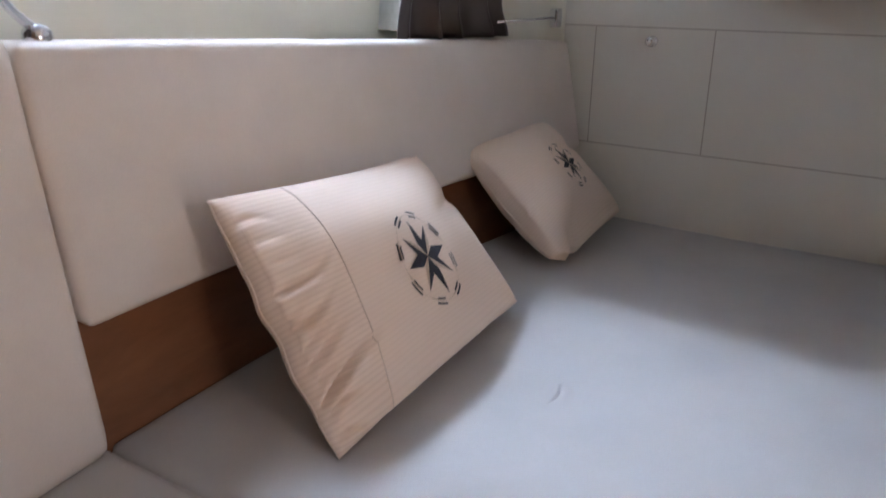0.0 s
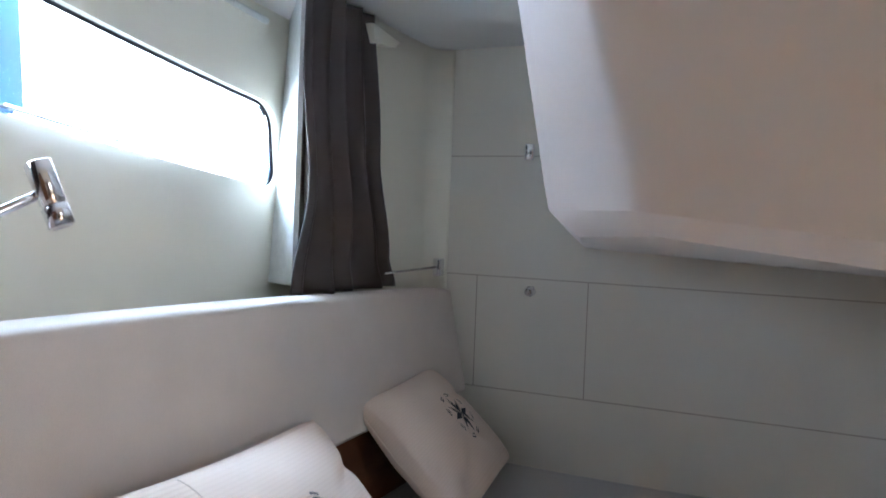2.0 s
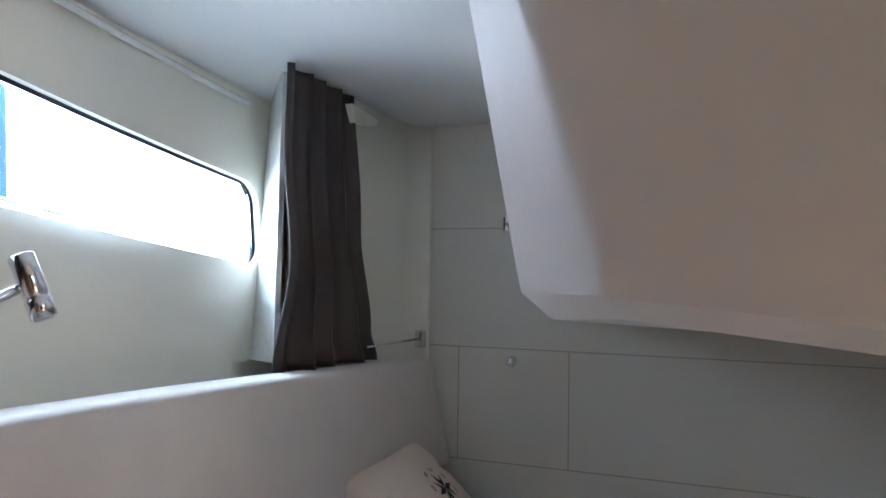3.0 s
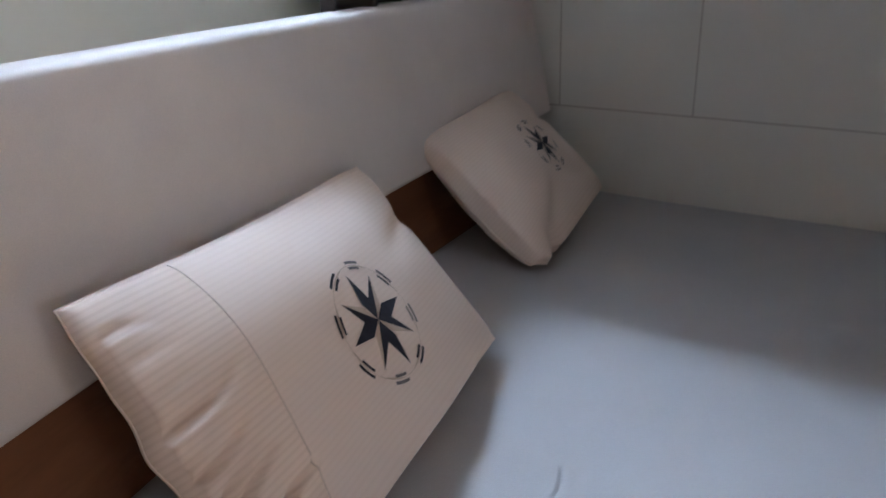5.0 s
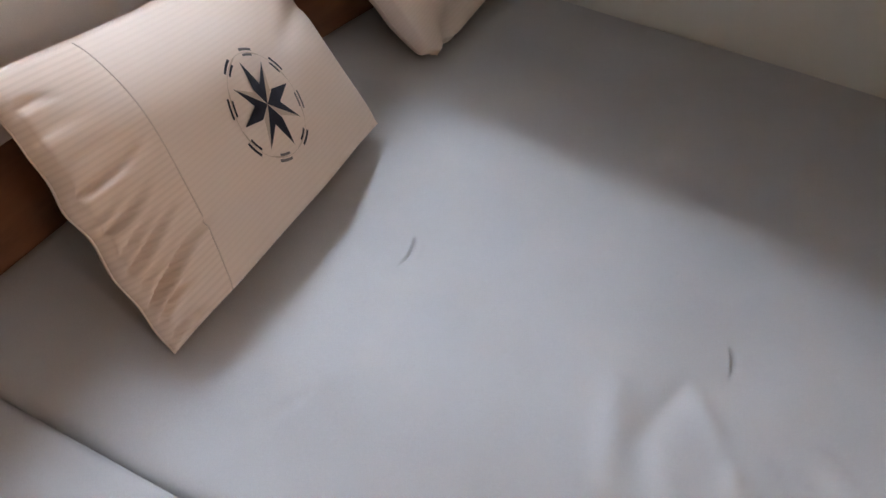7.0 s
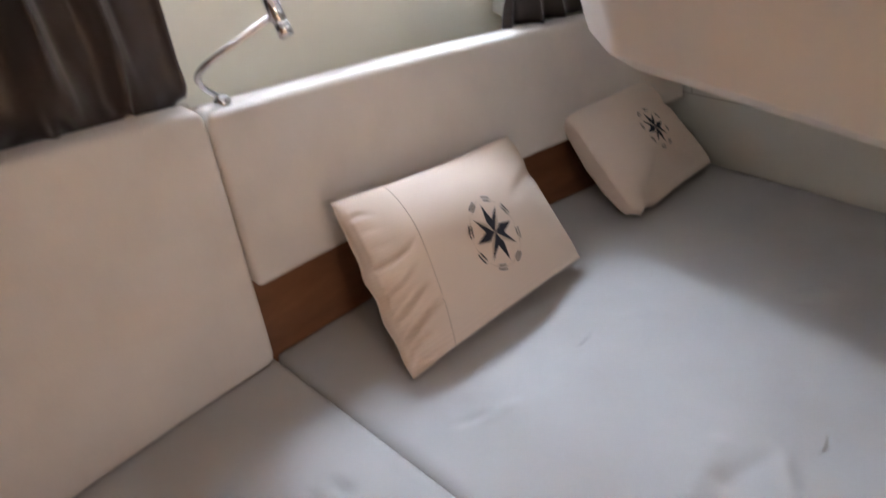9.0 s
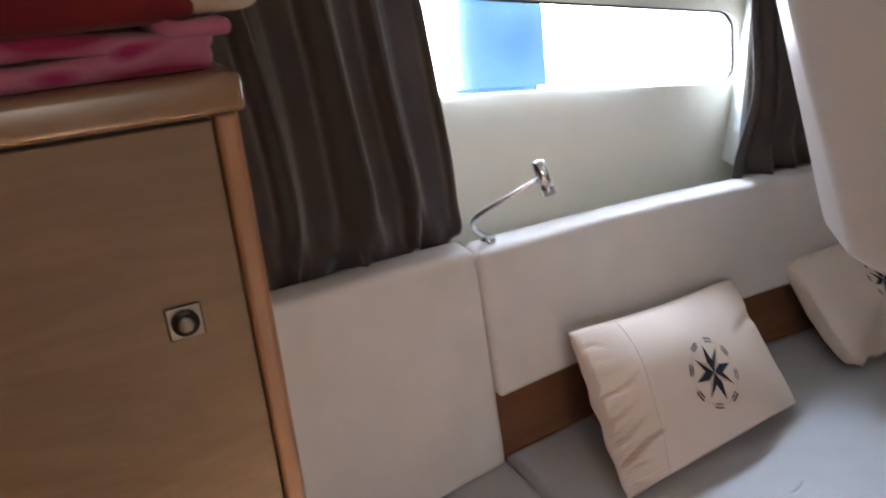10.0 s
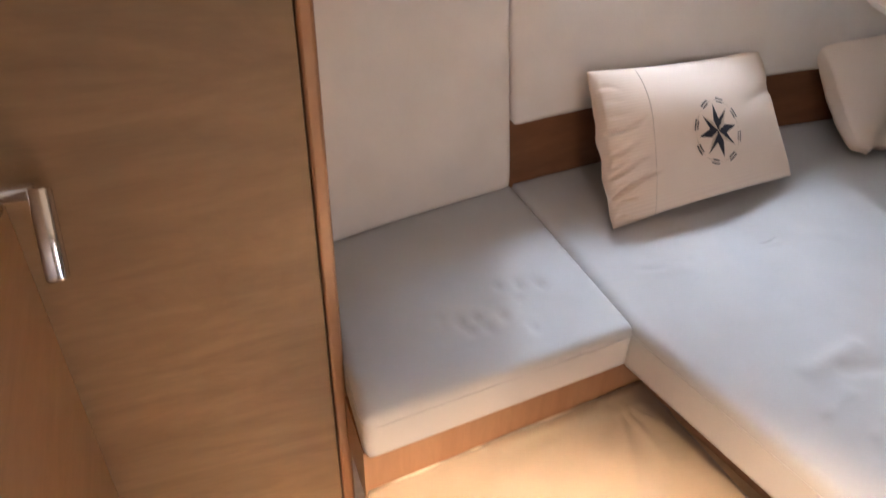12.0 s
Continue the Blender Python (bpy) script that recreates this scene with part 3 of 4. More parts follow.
HEM = fabric("pale_hem_cloth", (0.50, 0.42, 0.32), weave=800)
COVER = fabric("tan_cover_cloth", (0.255, 0.190, 0.132), weave=800, spread=0.10, rough=0.45, blotch=6)
COVER.node_tree.nodes["Principled BSDF"].inputs["Specular IOR Level"].default_value = 0.5
cover = thing("step_cover", (-0.2, -0.85, SOLE_Z), "thin tan protective cover with folds lying on the step", "cover")
part("cloth", step_cover(), COVER, cover)
part("hem", tube([(-0.481 + 0.602 * k / 30, -0.5305 + 0.081 * k / 30, SOLE_Z + 0.006 + 0.003 * noise.noise(Vector((k * 0.4, 1, 3)))) for k in range(31)], 0.0035, 8), HEM, cover, "pale rolled hem along the ledge")


def backrest(label, x0, x1, z0, top, off, lean, t):
    """A padded back whose upper edge follows top(x)."""
    w, h = x1 - x0, 0.3

    def f(a, b, c):
        x = x0 + a
        z = z0 + (top(x) - z0) * b / h
        return Vector((x, hull(x) + off + lean * (z - z0) + t - c, z))

    def lift(a, b):
        return 0.005 * math.sin(math.pi * a / w) * math.sin(math.pi * b / h) + 0.0022 * noise.noise(Vector((a * 5 + x0, b * 5, 3)))
    bm = soft_slab(w, h, t, 0.014, f, 0.018, 0.018, lift)
    return stitched("backrest", bm, [f(a, b, 0.016) for a, b in loop_points(w, h, 0.0008)], CUSHION, f(w / 2, 0, 0), label, "backrest", "backrests")


backrest("tall cream fabric backrest above the seat cushion", -0.60, 0.020, SEAT + 0.001, lambda x: 0.934 - 0.062 * x, 0.020, 0.185, 0.08)
backrest("long low cream backrest along the hull", 0.022, AFT - 0.010, 0.612, lambda x: 0.925 - 0.038 * x, 0.042, 0.21, 0.075)
bm = strip([[on_hull(-0.05 + 0.1 * k, 0.082 + 0.1 * (z - BED), z) for k in range(15)] for z in (BED - 0.12, BED, 0.56, 0.66)])
solid("hull_board", thick(bm, 0.015), MAHOGANY, "reddish-brown mahogany board below the long backrest", "board", kind="structure", smooth=False)
bm = strip([[on_hull(-0.7 + 0.15 * k, o, 0.868 - 0.04 * k * 0.15 + 0.07 * max(0.0, 0.6 - 0.15 * k)) for k in range(15)] for o in (0.13, 0.30)])
solid("ledge_hull", thick(bm, 0.01), LINER, "cream ledge behind the backrests", "ledge", kind="structure")

# ---- pillows ----
PW, PH = 0.50, 0.31
# pulled creases: place along the edge, reach inwards, drift, depth, width
CREASES_A = ((0.24, 0.13, -0.04, 0.002, 0.022), (0.34, 0.15, -0.06, 0.003, 0.018), (0.44, 0.22, -0.10, 0.012, 0.020), (0.50, 0.10, -0.03, 0.011, 0.012), (0.56, 0.18, -0.08, 0.015, 0.017), (0.63, 0.13, -0.05, 0.014, 0.013),
             (0.69, 0.20, -0.10, 0.016, 0.016), (0.75, 0.11, -0.03, 0.015, 0.012), (0.81, 0.25, -0.12, 0.024, 0.017), (0.87, 0.14, -0.05, 0.020, 0.014), (0.945, 0.14, -0.03, 0.015, 0.012), (0.12, 0.12, 0.02, 0.005, 0.020))
CREASES_B = ((0.62, 0.12, -0.05, 0.003, 0.03), (0.93, 0.12, -0.02, 0.004, 0.02))


def pillow(label, tl, tr, br, bl, puff, seed, creases, belly=0.0, slump=0.0, band=True, blunt=0.0, rose=(0.545, 0.545, 0.073)):
    tl, tr, br, bl = (Vector(p) for p in (tl, tr, br, bl))
    n = ((tr - tl).cross(bl - tl)).normalized()
    if n.y > 0:
        n = -n
    rng = Vector((seed, seed * 1.7, 0))

    def at(s, t, side):
        edge = 0.045
        u = s + edge * (0.5 - s) * 2 * (math.sin(math.pi * t) ** 1.0) * 0.5
        v = t + edge * (0.5 - t) * 2 * (math.sin(math.pi * s) ** 1.0) * 0.6
        u += 0.012 * noise.noise(Vector((t * 8, seed, 2))) * max(0.0, 1 - s / 0.15) * math.sin(math.pi * t)
        u -= belly * (1 - s) ** 2 * math.sin(math.pi * t ** 1.25)
        v -= 1.6 * slump * math.exp(-((s - 0.17) / 0.07) ** 2) * t ** 5
        # blunt corners, the lower left-hand one most
        for s0, t0, cut in ((0, 0, 0.006), (1, 0, 0.014), (1, 1, 0.008), (0, 1, 0.004 + blunt)):
            near = math.exp(-((s - s0) ** 2 + (t - t0) ** 2) / 0.07 ** 2)
            u += cut * near * (1 - 2 * s0)
            v += cut * near * (1 - 2 * t0)
        if side > 0:
            # the stuffing rolls out past the seam
            u -= 0.024 * math.exp(-((s - 0.045) / 0.040) ** 2) * math.sin(math.pi * t) ** 0.5 * min(1.0, s * 30)
            v += 0.035 * math.exp(-((1 - t - 0.05) / 0.045) ** 2) * math.sin(math.pi * s) ** 0.5 * min(1.0, (1 - t) * 30)
        p = (tl.lerp(tr, u)).lerp(bl.lerp(br, u), v)
        k = max(0.0, math.sin(math.pi * s) * math.sin(math.pi * t)) ** 0.40
        z = puff * k * (1.12 - 0.30 * s)
        if side > 0:
            for t0, s1, t1, d, wd in creases:
                # distance to a pulled crease that starts at the left-hand edge
                q = min(1.0, max(0.0, s / s1))
                c = t0 + t1 * q + 0.012 * math.sin(7 * q + 9 * t0)
                fall = 0.5 + 0.5 * math.cos(math.pi * q)
                z += 1.4 * d * fall * min(1.0, s * 16) * (0.35 * math.exp(-((t - c - 1.5 * wd) / wd) ** 2) - 1.25 * math.exp(-((t - c) / (wd * 0.6)) ** 2))
            if slump:
                # one soft fold from the middle to the lower corner; the cloth beyond it falls back
                d = (s - 0.16) * 0.71 + (t - 0.94) * 0.71
                along = (s - 0.16) * 0.71 - (t - 0.94) * 0.71
                run = max(0.0, 1 - ((along - 0.15) / 0.30) ** 2)
                z -= slump * run * (1 / (1 + math.exp(-d / 0.030))) * math.exp(-max(0.0, d) / 0.22)
            z += 0.008 * noise.noise(rng + Vector((s * 4, t * 3, 7))) * k
            # a fold that runs in from the right-hand edge
            z -= 0.012 * math.exp(-((t - 0.30 - 0.35 * (1 - s)) / 0.05) ** 2) * max(0.0, (s - 0.72) / 0.28) * k ** 0.3
        return p + n * (z if side > 0 else -0.75 * puff * k)
    seam_at = lambda t: 0.222 - 0.032 * t + 0.004 * math.sin(5 * t)
    th = thing("pillow", (bl + br) / 2, label, "pillow", "pillows on the berth")
    bm = bmesh.new()
    uvl = bm.loops.layers.uv.new("UVMap")
    ns, nt = 120, 84
    pos = {}
    for side in (1, -1):
        g = [[None] * (nt + 1) for _ in range(ns + 1)]
        for i in range(ns + 1):
            for j in range(nt + 1):
                rim_v = i in (0, ns) or j in (0, nt)
                key = (i, j, 0 if rim_v else side)
                if key not in pos:
                    pos[key] = bm.verts.new(at(i / ns, j / nt, side))
                g[i][j] = pos[key]
        for i in range(ns):
            for j in range(nt):
                q = [(i, j), (i, j + 1), (i + 1, j + 1), (i + 1, j)]
                fc = bm.faces.new([g[a][b] for a, b in (q if side > 0 else q[::-1])])
                fc.material_index = 1 if band and side > 0 and (i + 0.5) / ns < seam_at(j / nt) else 0
                for lp, (a, b) in zip(fc.loops, q if side > 0 else q[::-1]):
                    lp[uvl].uv = (a / ns * PW, b / nt * PH)
    part("cover", bm, [PILLOW, RIBBED], th, "cream cotton cover with a ribbed side band")

    def rim_point(k):
        k = k % 1 * 4
        s, t = ((k, 0), (1, k - 1), (3 - k, 1), (0, 4 - k))[int(k)]
        return at(s, t, 1)
    part("piping", tube([rim_point(i / 160) for i in range(160)] + [rim_point(0)], 0.0011, 6), PILLOW, th, "stitched edge seam")
    if band:
        part("seam", tube([at(seam_at(0.02 + 0.96 * i / 40), 0.02 + 0.96 * i / 40, 1) + n * 0.0002 for i in range(41)], 0.0010, 6), SEAM, th, "stitched seam beside the ribbed band")

    # printed compass rose, laid on the cloth
    cs, ct, rad = rose

    def ink(points, name, mat, lift=0.0012):
        b = bmesh.new()
        f = b.faces.new([b.verts.new((x, y, 0)) for x, y in points])
        bmesh.ops.triangulate(b, faces=[f])
        bmesh.ops.subdivide_edges(b, edges=b.edges[:], cuts=3, use_grid_fill=True)
        for v in b.verts:
            v.co = at(cs + 0.89 * v.co.x / PW, ct - v.co.y / PH, 1) + n * lift
        return part(name, b, mat, th)
    turn0 = radians(-4)
    pole = lambda r, q: (r * math.sin(q), r * math.cos(q))
    for k in range(4):
        a = turn0 + k * math.pi / 2
        # a whole point of the rose with the near half of the next one
        ink([(0, 0), pole(0.37 * rad, a - 0.36), pole(0.84 * rad, a), pole(0.37 * rad, a + 0.37), pole(0.83 * rad, a + math.pi / 4)], "star_point", NAVY)
        ink([(0, 0), pole(0.80 * rad, a + math.pi / 4), pole(0.33 * rad, a + math.pi / 4 + 0.36)], "star_point", TAN_PRINT, 0.0009)
    for k in range(8):
        c = turn0 + (k + 0.5) * math.pi / 4
        for r0, r1, half in ((0.88 * rad, 0.925 * rad, 0.15), (0.98 * rad, 1.03 * rad, 0.17)):
            arc = [pole(r0, c - half + 2 * half * j / 4) for j in range(5)] + [pole(r1, c + half - 2 * half * j / 4) for j in range(5)]
            ink(arc, "ring_dash", NAVY if k in (1, 3, 5, 6, 7) else GREY_PRINT)
    for r0, r1 in ((0.945 * rad, 0.955 * rad),):
        for k in range(8):
            c = turn0 + k * math.pi / 4
            arc = [pole(r0, c + math.pi / 4 * j / 5) for j in range(6)] + [pole(r1, c + math.pi / 4 * (5 - j) / 5) for j in range(6)]
            ink(arc, "ring", TAN_PRINT, 0.0009)
    return th


SEAM = fabric("seam_thread", (0.66, 0.525, 0.425))


def ribbed_cloth(name, dark, light, relief):
    """Cotton with fine woven ribs."""
    m, t, b = nodes_of(name, 0.9)
    v = coords(t, (1, 1, 1), uv=True)
    sep = t.nodes.new("ShaderNodeSeparateXYZ")
    t.links.new(v, sep.inputs[0])
    w = add(t, "ShaderNodeMath")
    w.operation = "MULTIPLY"
    t.links.new(sep.outputs[1], w.inputs[0])
    w.inputs[1].default_value = 2 * math.pi / 0.0064
    s = t.nodes.new("ShaderNodeMath")
    s.operation = "SINE"
    t.links.new(w.outputs[0], s.inputs[0])
    h = t.nodes.new("ShaderNodeMath")
    h.operation = "MULTIPLY_ADD"
    t.links.new(s.outputs[0], h.inputs[0])
    h.inputs[1].default_value = 0.5
    h.inputs[2].default_value = 0.5
    t.links.new(ramp(t, h.outputs[0], [(0.15, dark), (0.6, light)]), b.inputs["Base Color"])
    bump(t, b, h.outputs[0], relief, 0.0009)
    return m


RIBBED = ribbed_cloth("ribbed_cotton", (0.722, 0.571, 0.458), (0.768, 0.617, 0.502), 0.14)
PILLOW = ribbed_cloth("cream_cotton", (0.747, 0.602, 0.492), (0.768, 0.623, 0.513), 0.04)
pillow("cream cotton pillow with a dark compass rose, leaning on the backrest", (0.176, 0.022, 0.738), (0.700, 0.088, 0.702), (0.694, -0.138, 0.470), (0.174, -0.185, 0.453), 0.061, 1.0, CREASES_A, 0.022)
pillow("slightly slumped cream compass-rose pillow leaning in the corner", (0.920, 0.136, 0.668), (1.252, 0.120, 0.694), (1.308, -0.077, 0.486), (0.926, -0.113, 0.456), 0.074, 4.0, CREASES_B, 0.07, 0.032, False, 0.05, (0.540, 0.490, 0.061))

# ---- curtains ----


def curtain(left, right, z0, z1, off, folds, depth, seed, sheer=0.0, untidy=1.0, fall=0.0):
    """Gathered cloth between two side lines left(v) and right(v); broad soft pleats that pinch and lift at the hem."""
    nx, nz = folds * 22, 44
    rows = []
    for j in range(nz + 1):
        v = j / nz
        r = []
        for i in range(nx + 1):
            u = i / nx
            x = left(v) + (right(v) - left(v)) * u
            ph = 2 * math.pi * folds * (u + 0.11 * math.sin(math.pi * u) * noise.noise(Vector((u * 3, v * 1.3, seed))))
            wave = math.copysign(abs(math.sin(ph)) ** (1 - 0.3 * untidy), math.sin(ph)) + 0.14 * math.sin(2 * ph + 1.2 * v + seed)
            wide = 0.75 + 0.6 * noise.noise(Vector((u * folds, seed, v * 0.7)))
            hem = max(0.0, 1 - v / 0.20)
            d = depth * (0.5 + 0.4 * wave) * wide * (1.1 - 0.35 * v) + 0.005 * noise.noise(Vector((u * 6, v * 2, seed + 3)))
            d *= 1 - 0.92 * untidy * max(0.0, 1 - v / 0.30) ** 1.2
            d += 0.040 * untidy * hem * noise.noise(Vector((u * folds * 2.3, v * 9, seed + 5))) + 0.012 * untidy * hem * math.sin(2 * ph + 9 * v)
            z = z0 + (z1 - fall * (x - left(v)) - z0) * v - sheer * x * (1 - v) + untidy * hem ** 2 * (0.022 * math.sin(ph + 1.2) + 0.014 * noise.noise(Vector((u * 8, 2, seed))))
            r.append(on_hull(x + 0.008 * math.cos(ph) + 0.010 * untidy * hem * noise.noise(Vector((u * 11, v * 8, seed + 9))), off(x) - d, z))
        rows.append(r)
    bm = bmesh.new()
    g = [[[bm.verts.new(p + Vector((0, d, 0))) for p in r] for r in rows] for d in (0.0, 0.003)]
    for k, side in enumerate(g):
        for a, b in zip(side, side[1:]):
            for i in range(nx):
                q = (a[i], a[i + 1], b[i + 1], b[i])
                bm.faces.new(q if k else q[::-1])
    f, b = g
    ring = lambda m: m[0] + [r[-1] for r in m[1:]] + m[-1][-2::-1] + [r[0] for r in m[-2:0:-1]]
    p, q = ring(f), ring(b)
    for i in range(len(p)):
        j = (i + 1) % len(p)
        bm.faces.new((p[i], p[j], q[j], q[i]))
    return bm


def along(marks):
    """A side line through marks of (height, place), eased between them."""
    def at(v):
        for (v0, x0), (v1, x1) in zip(marks, marks[1:]):
            if v <= v1:
                u = (v - v0) / (v1 - v0)
                return x0 + (x1 - x0) * u * u * (3 - 2 * u)
        return marks[-1][1]
    return at


solid("curtain", curtain(along([(0, 0.824), (0.36, 0.876), (0.72, 0.850), (1, 0.856)]), along([(0, 1.190), (0.12, 1.160), (0.5, 1.112), (1, 1.084)]), 0.888, 1.520, lambda x: lip(x) - 0.010, 4, 0.050, 2.0, 0.0, 0.0, 0.08), CURTAIN, "grey-brown curtain gathered beside the window recess", "curtain", "curtains")
solid("curtain", curtain(lambda v: -0.72, lambda v: 0.020 - 0.085 * v ** 1.3, 0.917, 1.585, lambda x: 0.198, 6, 0.105, 5.0, 0.03), CURTAIN, "dark brown pleated curtain drawn over the window beside the locker", "curtain", "curtains")

# ---- reading lamp ----


def reading_lamp():
    foot = Vector((0.072, 0.152, 0.934))
    th = thing("reading_lamp", foot, "chrome gooseneck reading lamp on the hull ledge", "lamp")
    part("base", tube([foot + Vector((0, 0, d)) for d in (-0.04, -0.010, -0.002, 0.006)], [0.016, 0.016, 0.016, 0.009], 20), CHROME, th)
    ends = [foot, Vector((-0.003, 0.152, 0.990)), Vector((0.032, 0.110, 1.000)), Vector((0.152, 0.072, 1.067))]
    neck = []
    for k in range(21):
        u = k / 20
        neck.append((1 - u) ** 3 * ends[0] + 3 * u * (1 - u) ** 2 * ends[1] + 3 * u * u * (1 - u) * ends[2] + u ** 3 * ends[3])
    part("neck", tube(neck, 0.0055, 12), CHROME, th)
    top, bot = Vector((0.150, 0.078, 1.100)), Vector((0.162, 0.054, 1.034))
    d = (bot - top).normalized()
    part("head", tube([top, top + d * 0.002, top + d * 0.046, top + d * 0.047, top + d * 0.050, top + d * 0.051, bot], [0.011, 0.0135, 0.0135, 0.012, 0.012, 0.0135, 0.0135], 24), CHROME, th)
    part("lens", tube([bot + d * 0.0002, bot + d * 0.002], 0.010, 20), TRIM_WHITE, th)
    return th


reading_lamp()

# ---- locker with towels ----
LK = Matrix.Translation((-0.4735, -0.388, 0)) @ Matrix.Rotation(radians(0.5), 4, "Z")
LTOP = 1.367


def locker():
    th = thing("locker", (-0.8, -0.35, DEEP), "tall oak veneer locker with a push latch and a solid top", "locker")
    part("body", boxm((-0.95, 0.022, DEEP), (-0.004, 0.30, LTOP), LK), OAK_EDGE, th, smooth=False)
    part("door", boxm((-0.95, -0.001, DEEP + 0.02), (-0.0338, 0.021, LTOP - 0.005), LK, 0.002), OAK, th, "oak veneer door", smooth=False)
    part("post", boxm((-0.032, -0.004, DEEP), (-0.008, 0.05, LTOP), LK, 0.006, 3), OAK_EDGE, th, "reddish oak corner post", smooth=False)
    part("top", boxm((-0.97, -0.022, LTOP + 0.002), (-0.002, 0.31, LTOP + 0.040), LK, 0.008, 4), OAK_TOP, th, "solid oak top with a rounded nosing", smooth=True)
    c = Vector((-0.0985, 0, 1.162))
    lat = part("latch", boxm((c.x - 0.0185, -0.0045, c.z - 0.0185), (c.x + 0.0185, -0.0005, c.z + 0.0185), LK, 0.002), SATIN, th, "square satin push latch", smooth=False)
    rows = [LK @ (c + Vector((0, -0.005 - d, 0))) for d in (0, 0.003, 0.003, 0.0015, 0.0015, 0.007, 0.008)]
    part("button", tube(rows, [0.014, 0.014, 0.012, 0.012, 0.010, 0.010, 0.007], 28), SATIN, lat, "round push button")
    return th


locker()


def towel(label, mat, a0, a1, d0, d1, z0, z1, layers, seed, mess=1.0):
    """A folded towel: soft layers with rolled ends that lie unevenly on one another."""
    bm = bmesh.new()
    t = (z1 - z0) / layers
    for k in range(layers):
        def f(a, b, c, k=k):
            n1 = noise.noise(Vector((a * 7, b * 5, seed + k * 3)))
            n2 = noise.noise(Vector((a * 22, b * 14, seed + k)))
            grow = c / t
            z = z0 + k * t + c + mess * (0.010 * n1 + 0.004 * n2) * (grow if k == 0 else 1.0)
            return LK @ Vector((a0 + a + mess * 0.02 * noise.noise(Vector((b * 6, k * 2, seed))), d0 + b + mess * 0.016 * noise.noise(Vector((a * 5, seed, k))) + 0.004 * n2, z))
        soft_slab(a1 - a0, d1 - d0, t * 0.99, min(t * 0.45, 0.03), f, 0.03, 0.010, None, bm)
    return solid("folded_towel", bm, mat, label, "towel", "stack of towels")


T0 = LTOP + 0.041
towel("pink and magenta patterned folded towel on the locker top", PINK, -0.85, -0.012, 0.012, 0.26, T0, T0 + 0.044, 2, 1.0)
towel("thick dark red folded towel in the stack", RED, -0.86, -0.018, 0.006, 0.27, T0 + 0.045, T0 + 0.098, 1, 2.0, 0.7)
towel("cream crumpled towel end beside the red towel", CREAM_TOWEL, -0.085, 0.034, 0.008, 0.15, T0 + 0.050, T0 + 0.102, 1, 3.0, 2.6)
towel("small pink and cream cloth end between the folded towels", PINK, -0.062, 0.012, 0.004, 0.10, T0 + 0.030, T0 + 0.052, 1, 7.0, 1.4)
towel("olive-cream folded cloth on top of the stack", OLIVE, -0.84, -0.03, 0.015, 0.26, T0 + 0.101, T0 + 0.132, 2, 5.0)

# ---- cabin door standing open, with its lever ----


def cabin_door():
    th = thing("door_1", (-0.86, -0.8, DEEP), "open oak cabin door with a chrome lever", "door", kind="structure")
    m = Matrix.Translation((-0.900, -0.396, 0))
    part("leaf", boxm((-0.04, -0.62, DEEP + 0.02), (0.0, 0.0, 1.55), m, 0.003), OAK_DOOR_LIT, th, "oak veneer door leaf", smooth=False)
    y, z = -0.056, 0.908
    h = part("door_handle", tube([m @ Vector((d, y, z)) for d in (0.0005, 0.007, 0.010, 0.0105, 0.050)], [0.025, 0.025, 0.022, 0.0105, 0.0105], 28), CHROME, th, "chrome lever handle")
    turn = m @ Matrix.Translation((0, y, z)) @ Matrix.Rotation(radians(59), 4, "X")
    part("lever", boxm((0.044, -0.112, -0.017), (0.068, 0.004, 0.017), turn, 0.005, 3), CHROME, h)
    return th


cabin_door()

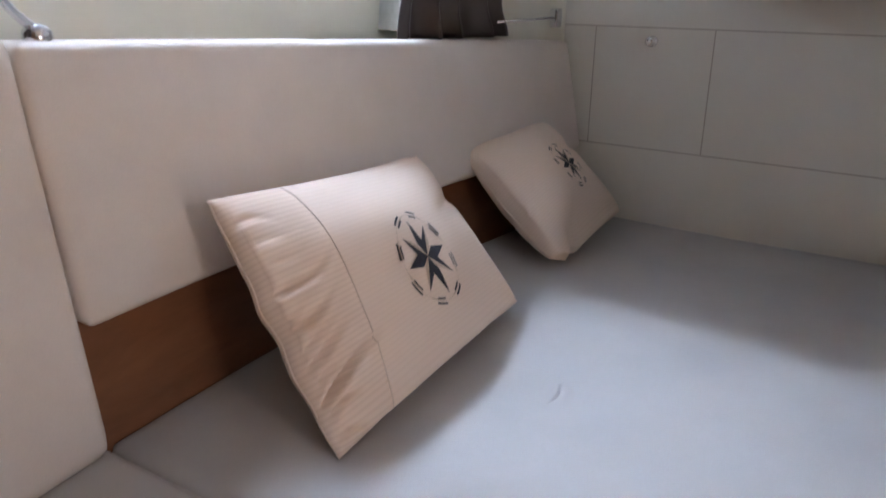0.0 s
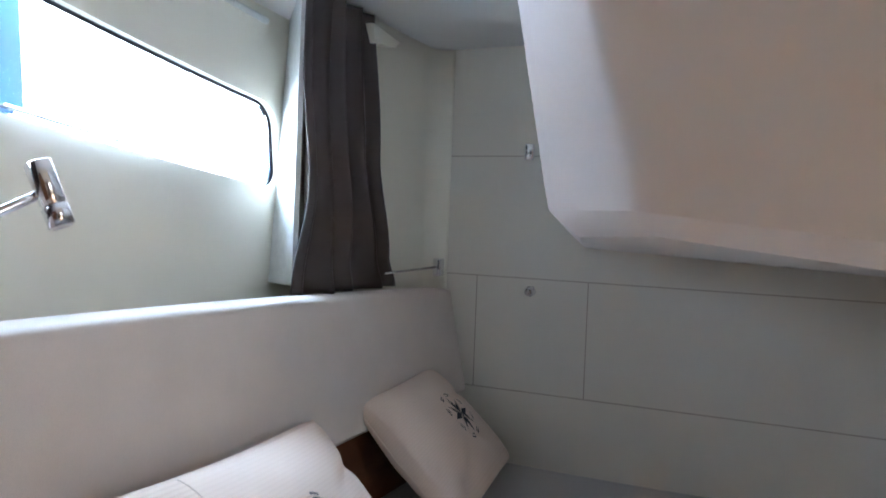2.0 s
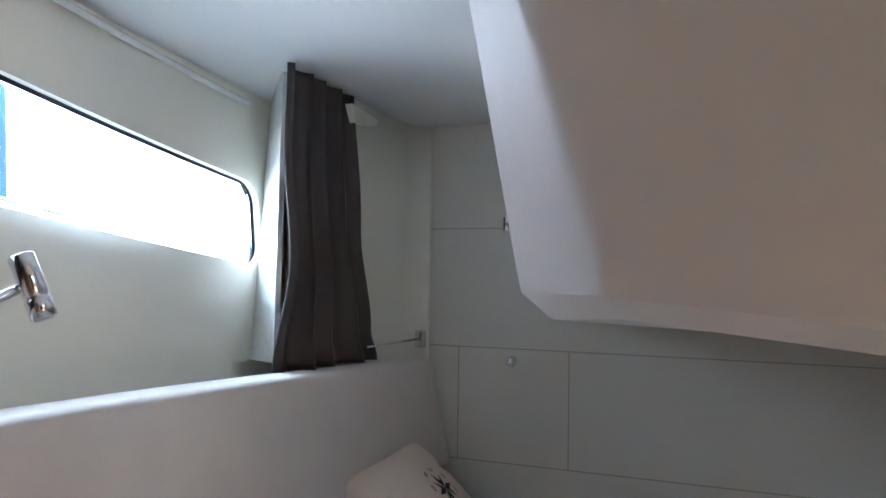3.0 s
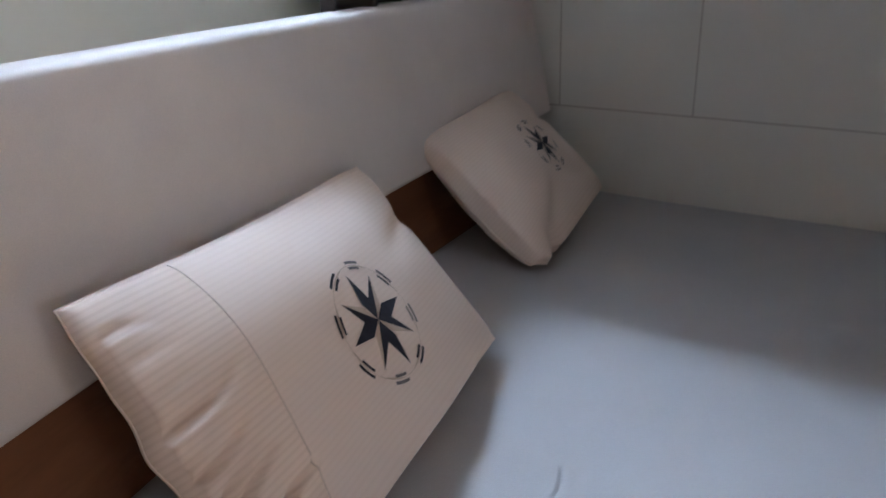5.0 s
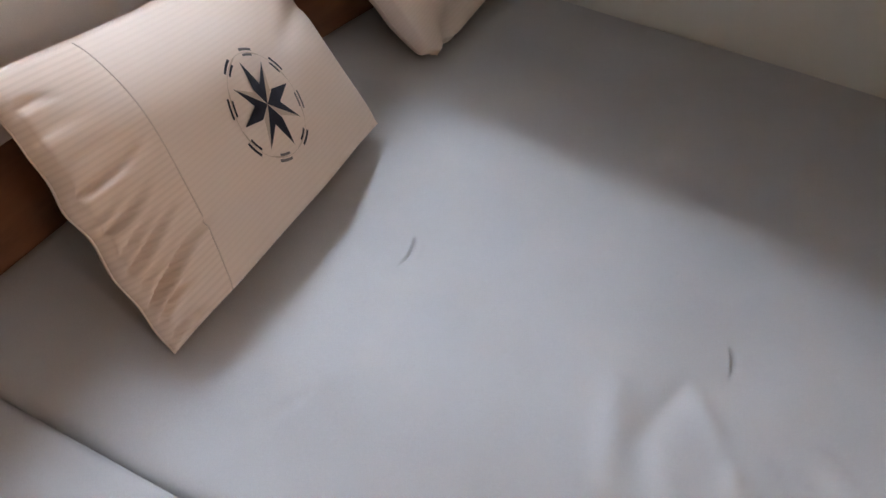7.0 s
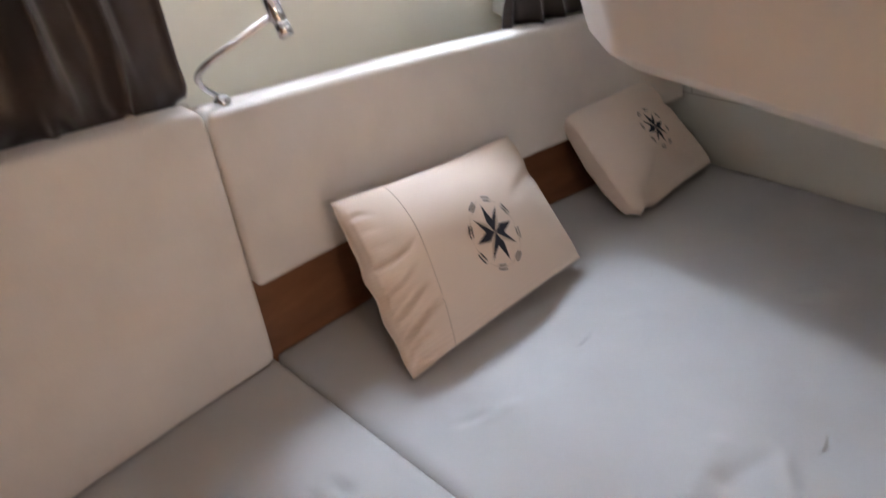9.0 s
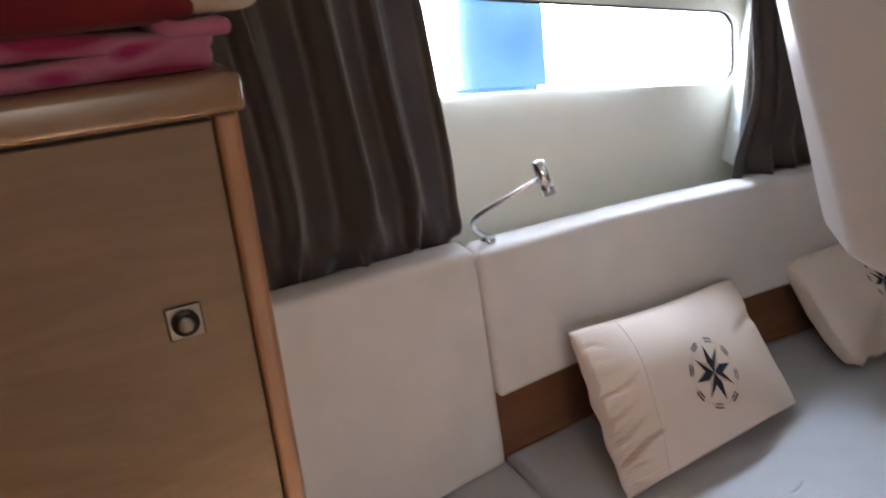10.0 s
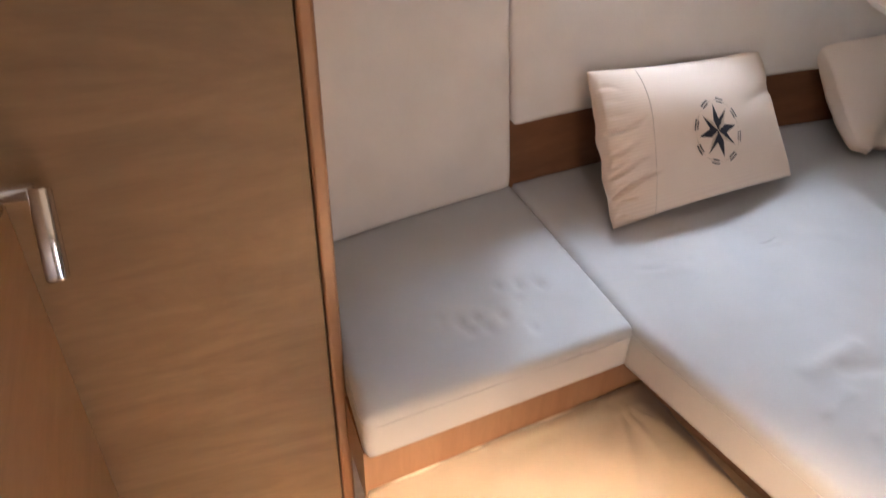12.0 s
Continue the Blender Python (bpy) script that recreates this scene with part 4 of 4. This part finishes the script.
# ---- small fittings ----
k = thing("push_catch", (AFT, -0.083, 0.881), "small chrome push knob on the bulkhead cupboard", "knob")
part("stem", tube([(AFT - d, -0.083, 0.881) for d in (0, 0.008, 0.009, 0.02, 0.022)], [0.013, 0.013, 0.008, 0.011, 0.007], 20), CHROME, k)
k = thing("curtain_hook", (AFT - 0.001, 0.150, 0.915), "small grey hook with a thin rod beside the corner", "hook")
part("plate", boxm((AFT - 0.040, 0.146, 0.905), (AFT - 0.016, 0.170, 0.950), None, 0.004), CHROME, k)
part("rod", tube([(1.16, hull(1.16) + 0.150, 0.920), (AFT - 0.032, 0.160, 0.928)], 0.003, 8), CHROME, k)
k = thing("cupboard_catch", (AFT, -0.067, 1.231), "small grey catch on the upper bulkhead panel", "catch")
part("body", boxm((AFT - 0.014, -0.080, 1.205), (AFT - 0.0005, -0.055, 1.245), None, 0.004), CHROME, k)

k = thing("small_fitting", (1.05, -0.57, 1.02), "small white plastic fitting under the cockpit moulding", "fitting")
part("body", boxm((1.042, -0.590, 1.002), (1.060, -0.560, 1.030), None, 0.004), TRIM_WHITE, k)
part("base", boxm((1.038, -0.594, 1.020), (1.064, -0.556, 1.032), None, 0.003), TRIM_WHITE, k)

# ---- outside the window ----
m, t, b = nodes_of("bright_haze", 1.0)
b.inputs["Emission Color"].default_value = (0.93, 0.97, 1.0, 1)
b.inputs["Emission Strength"].default_value = 13.0
solid("backdrop", boxm((-9, 6.0, -4), (9, 6.1, 5)), m, "hazy bright harbour distance outside the window", "backdrop", kind="structure")
th = thing("fender", (0.388, 0.63, 0.9), "blue covered fender hanging outside the window", "fender")
part("cover", tube([(0.388, 0.63, z) for z in (0.70, 0.73, 0.78, 1.37, 1.41, 1.43)], [0.02, 0.08, 0.110, 0.110, 0.08, 0.02], 28), BLUE, th)
part("lanyard", tube([(0.388, 0.63, 1.42), (0.388, 0.62, 1.56), (0.388, 0.55, 1.612), (0.388, 0.375, 1.606)], 0.006, 8), TRIM_WHITE, th)
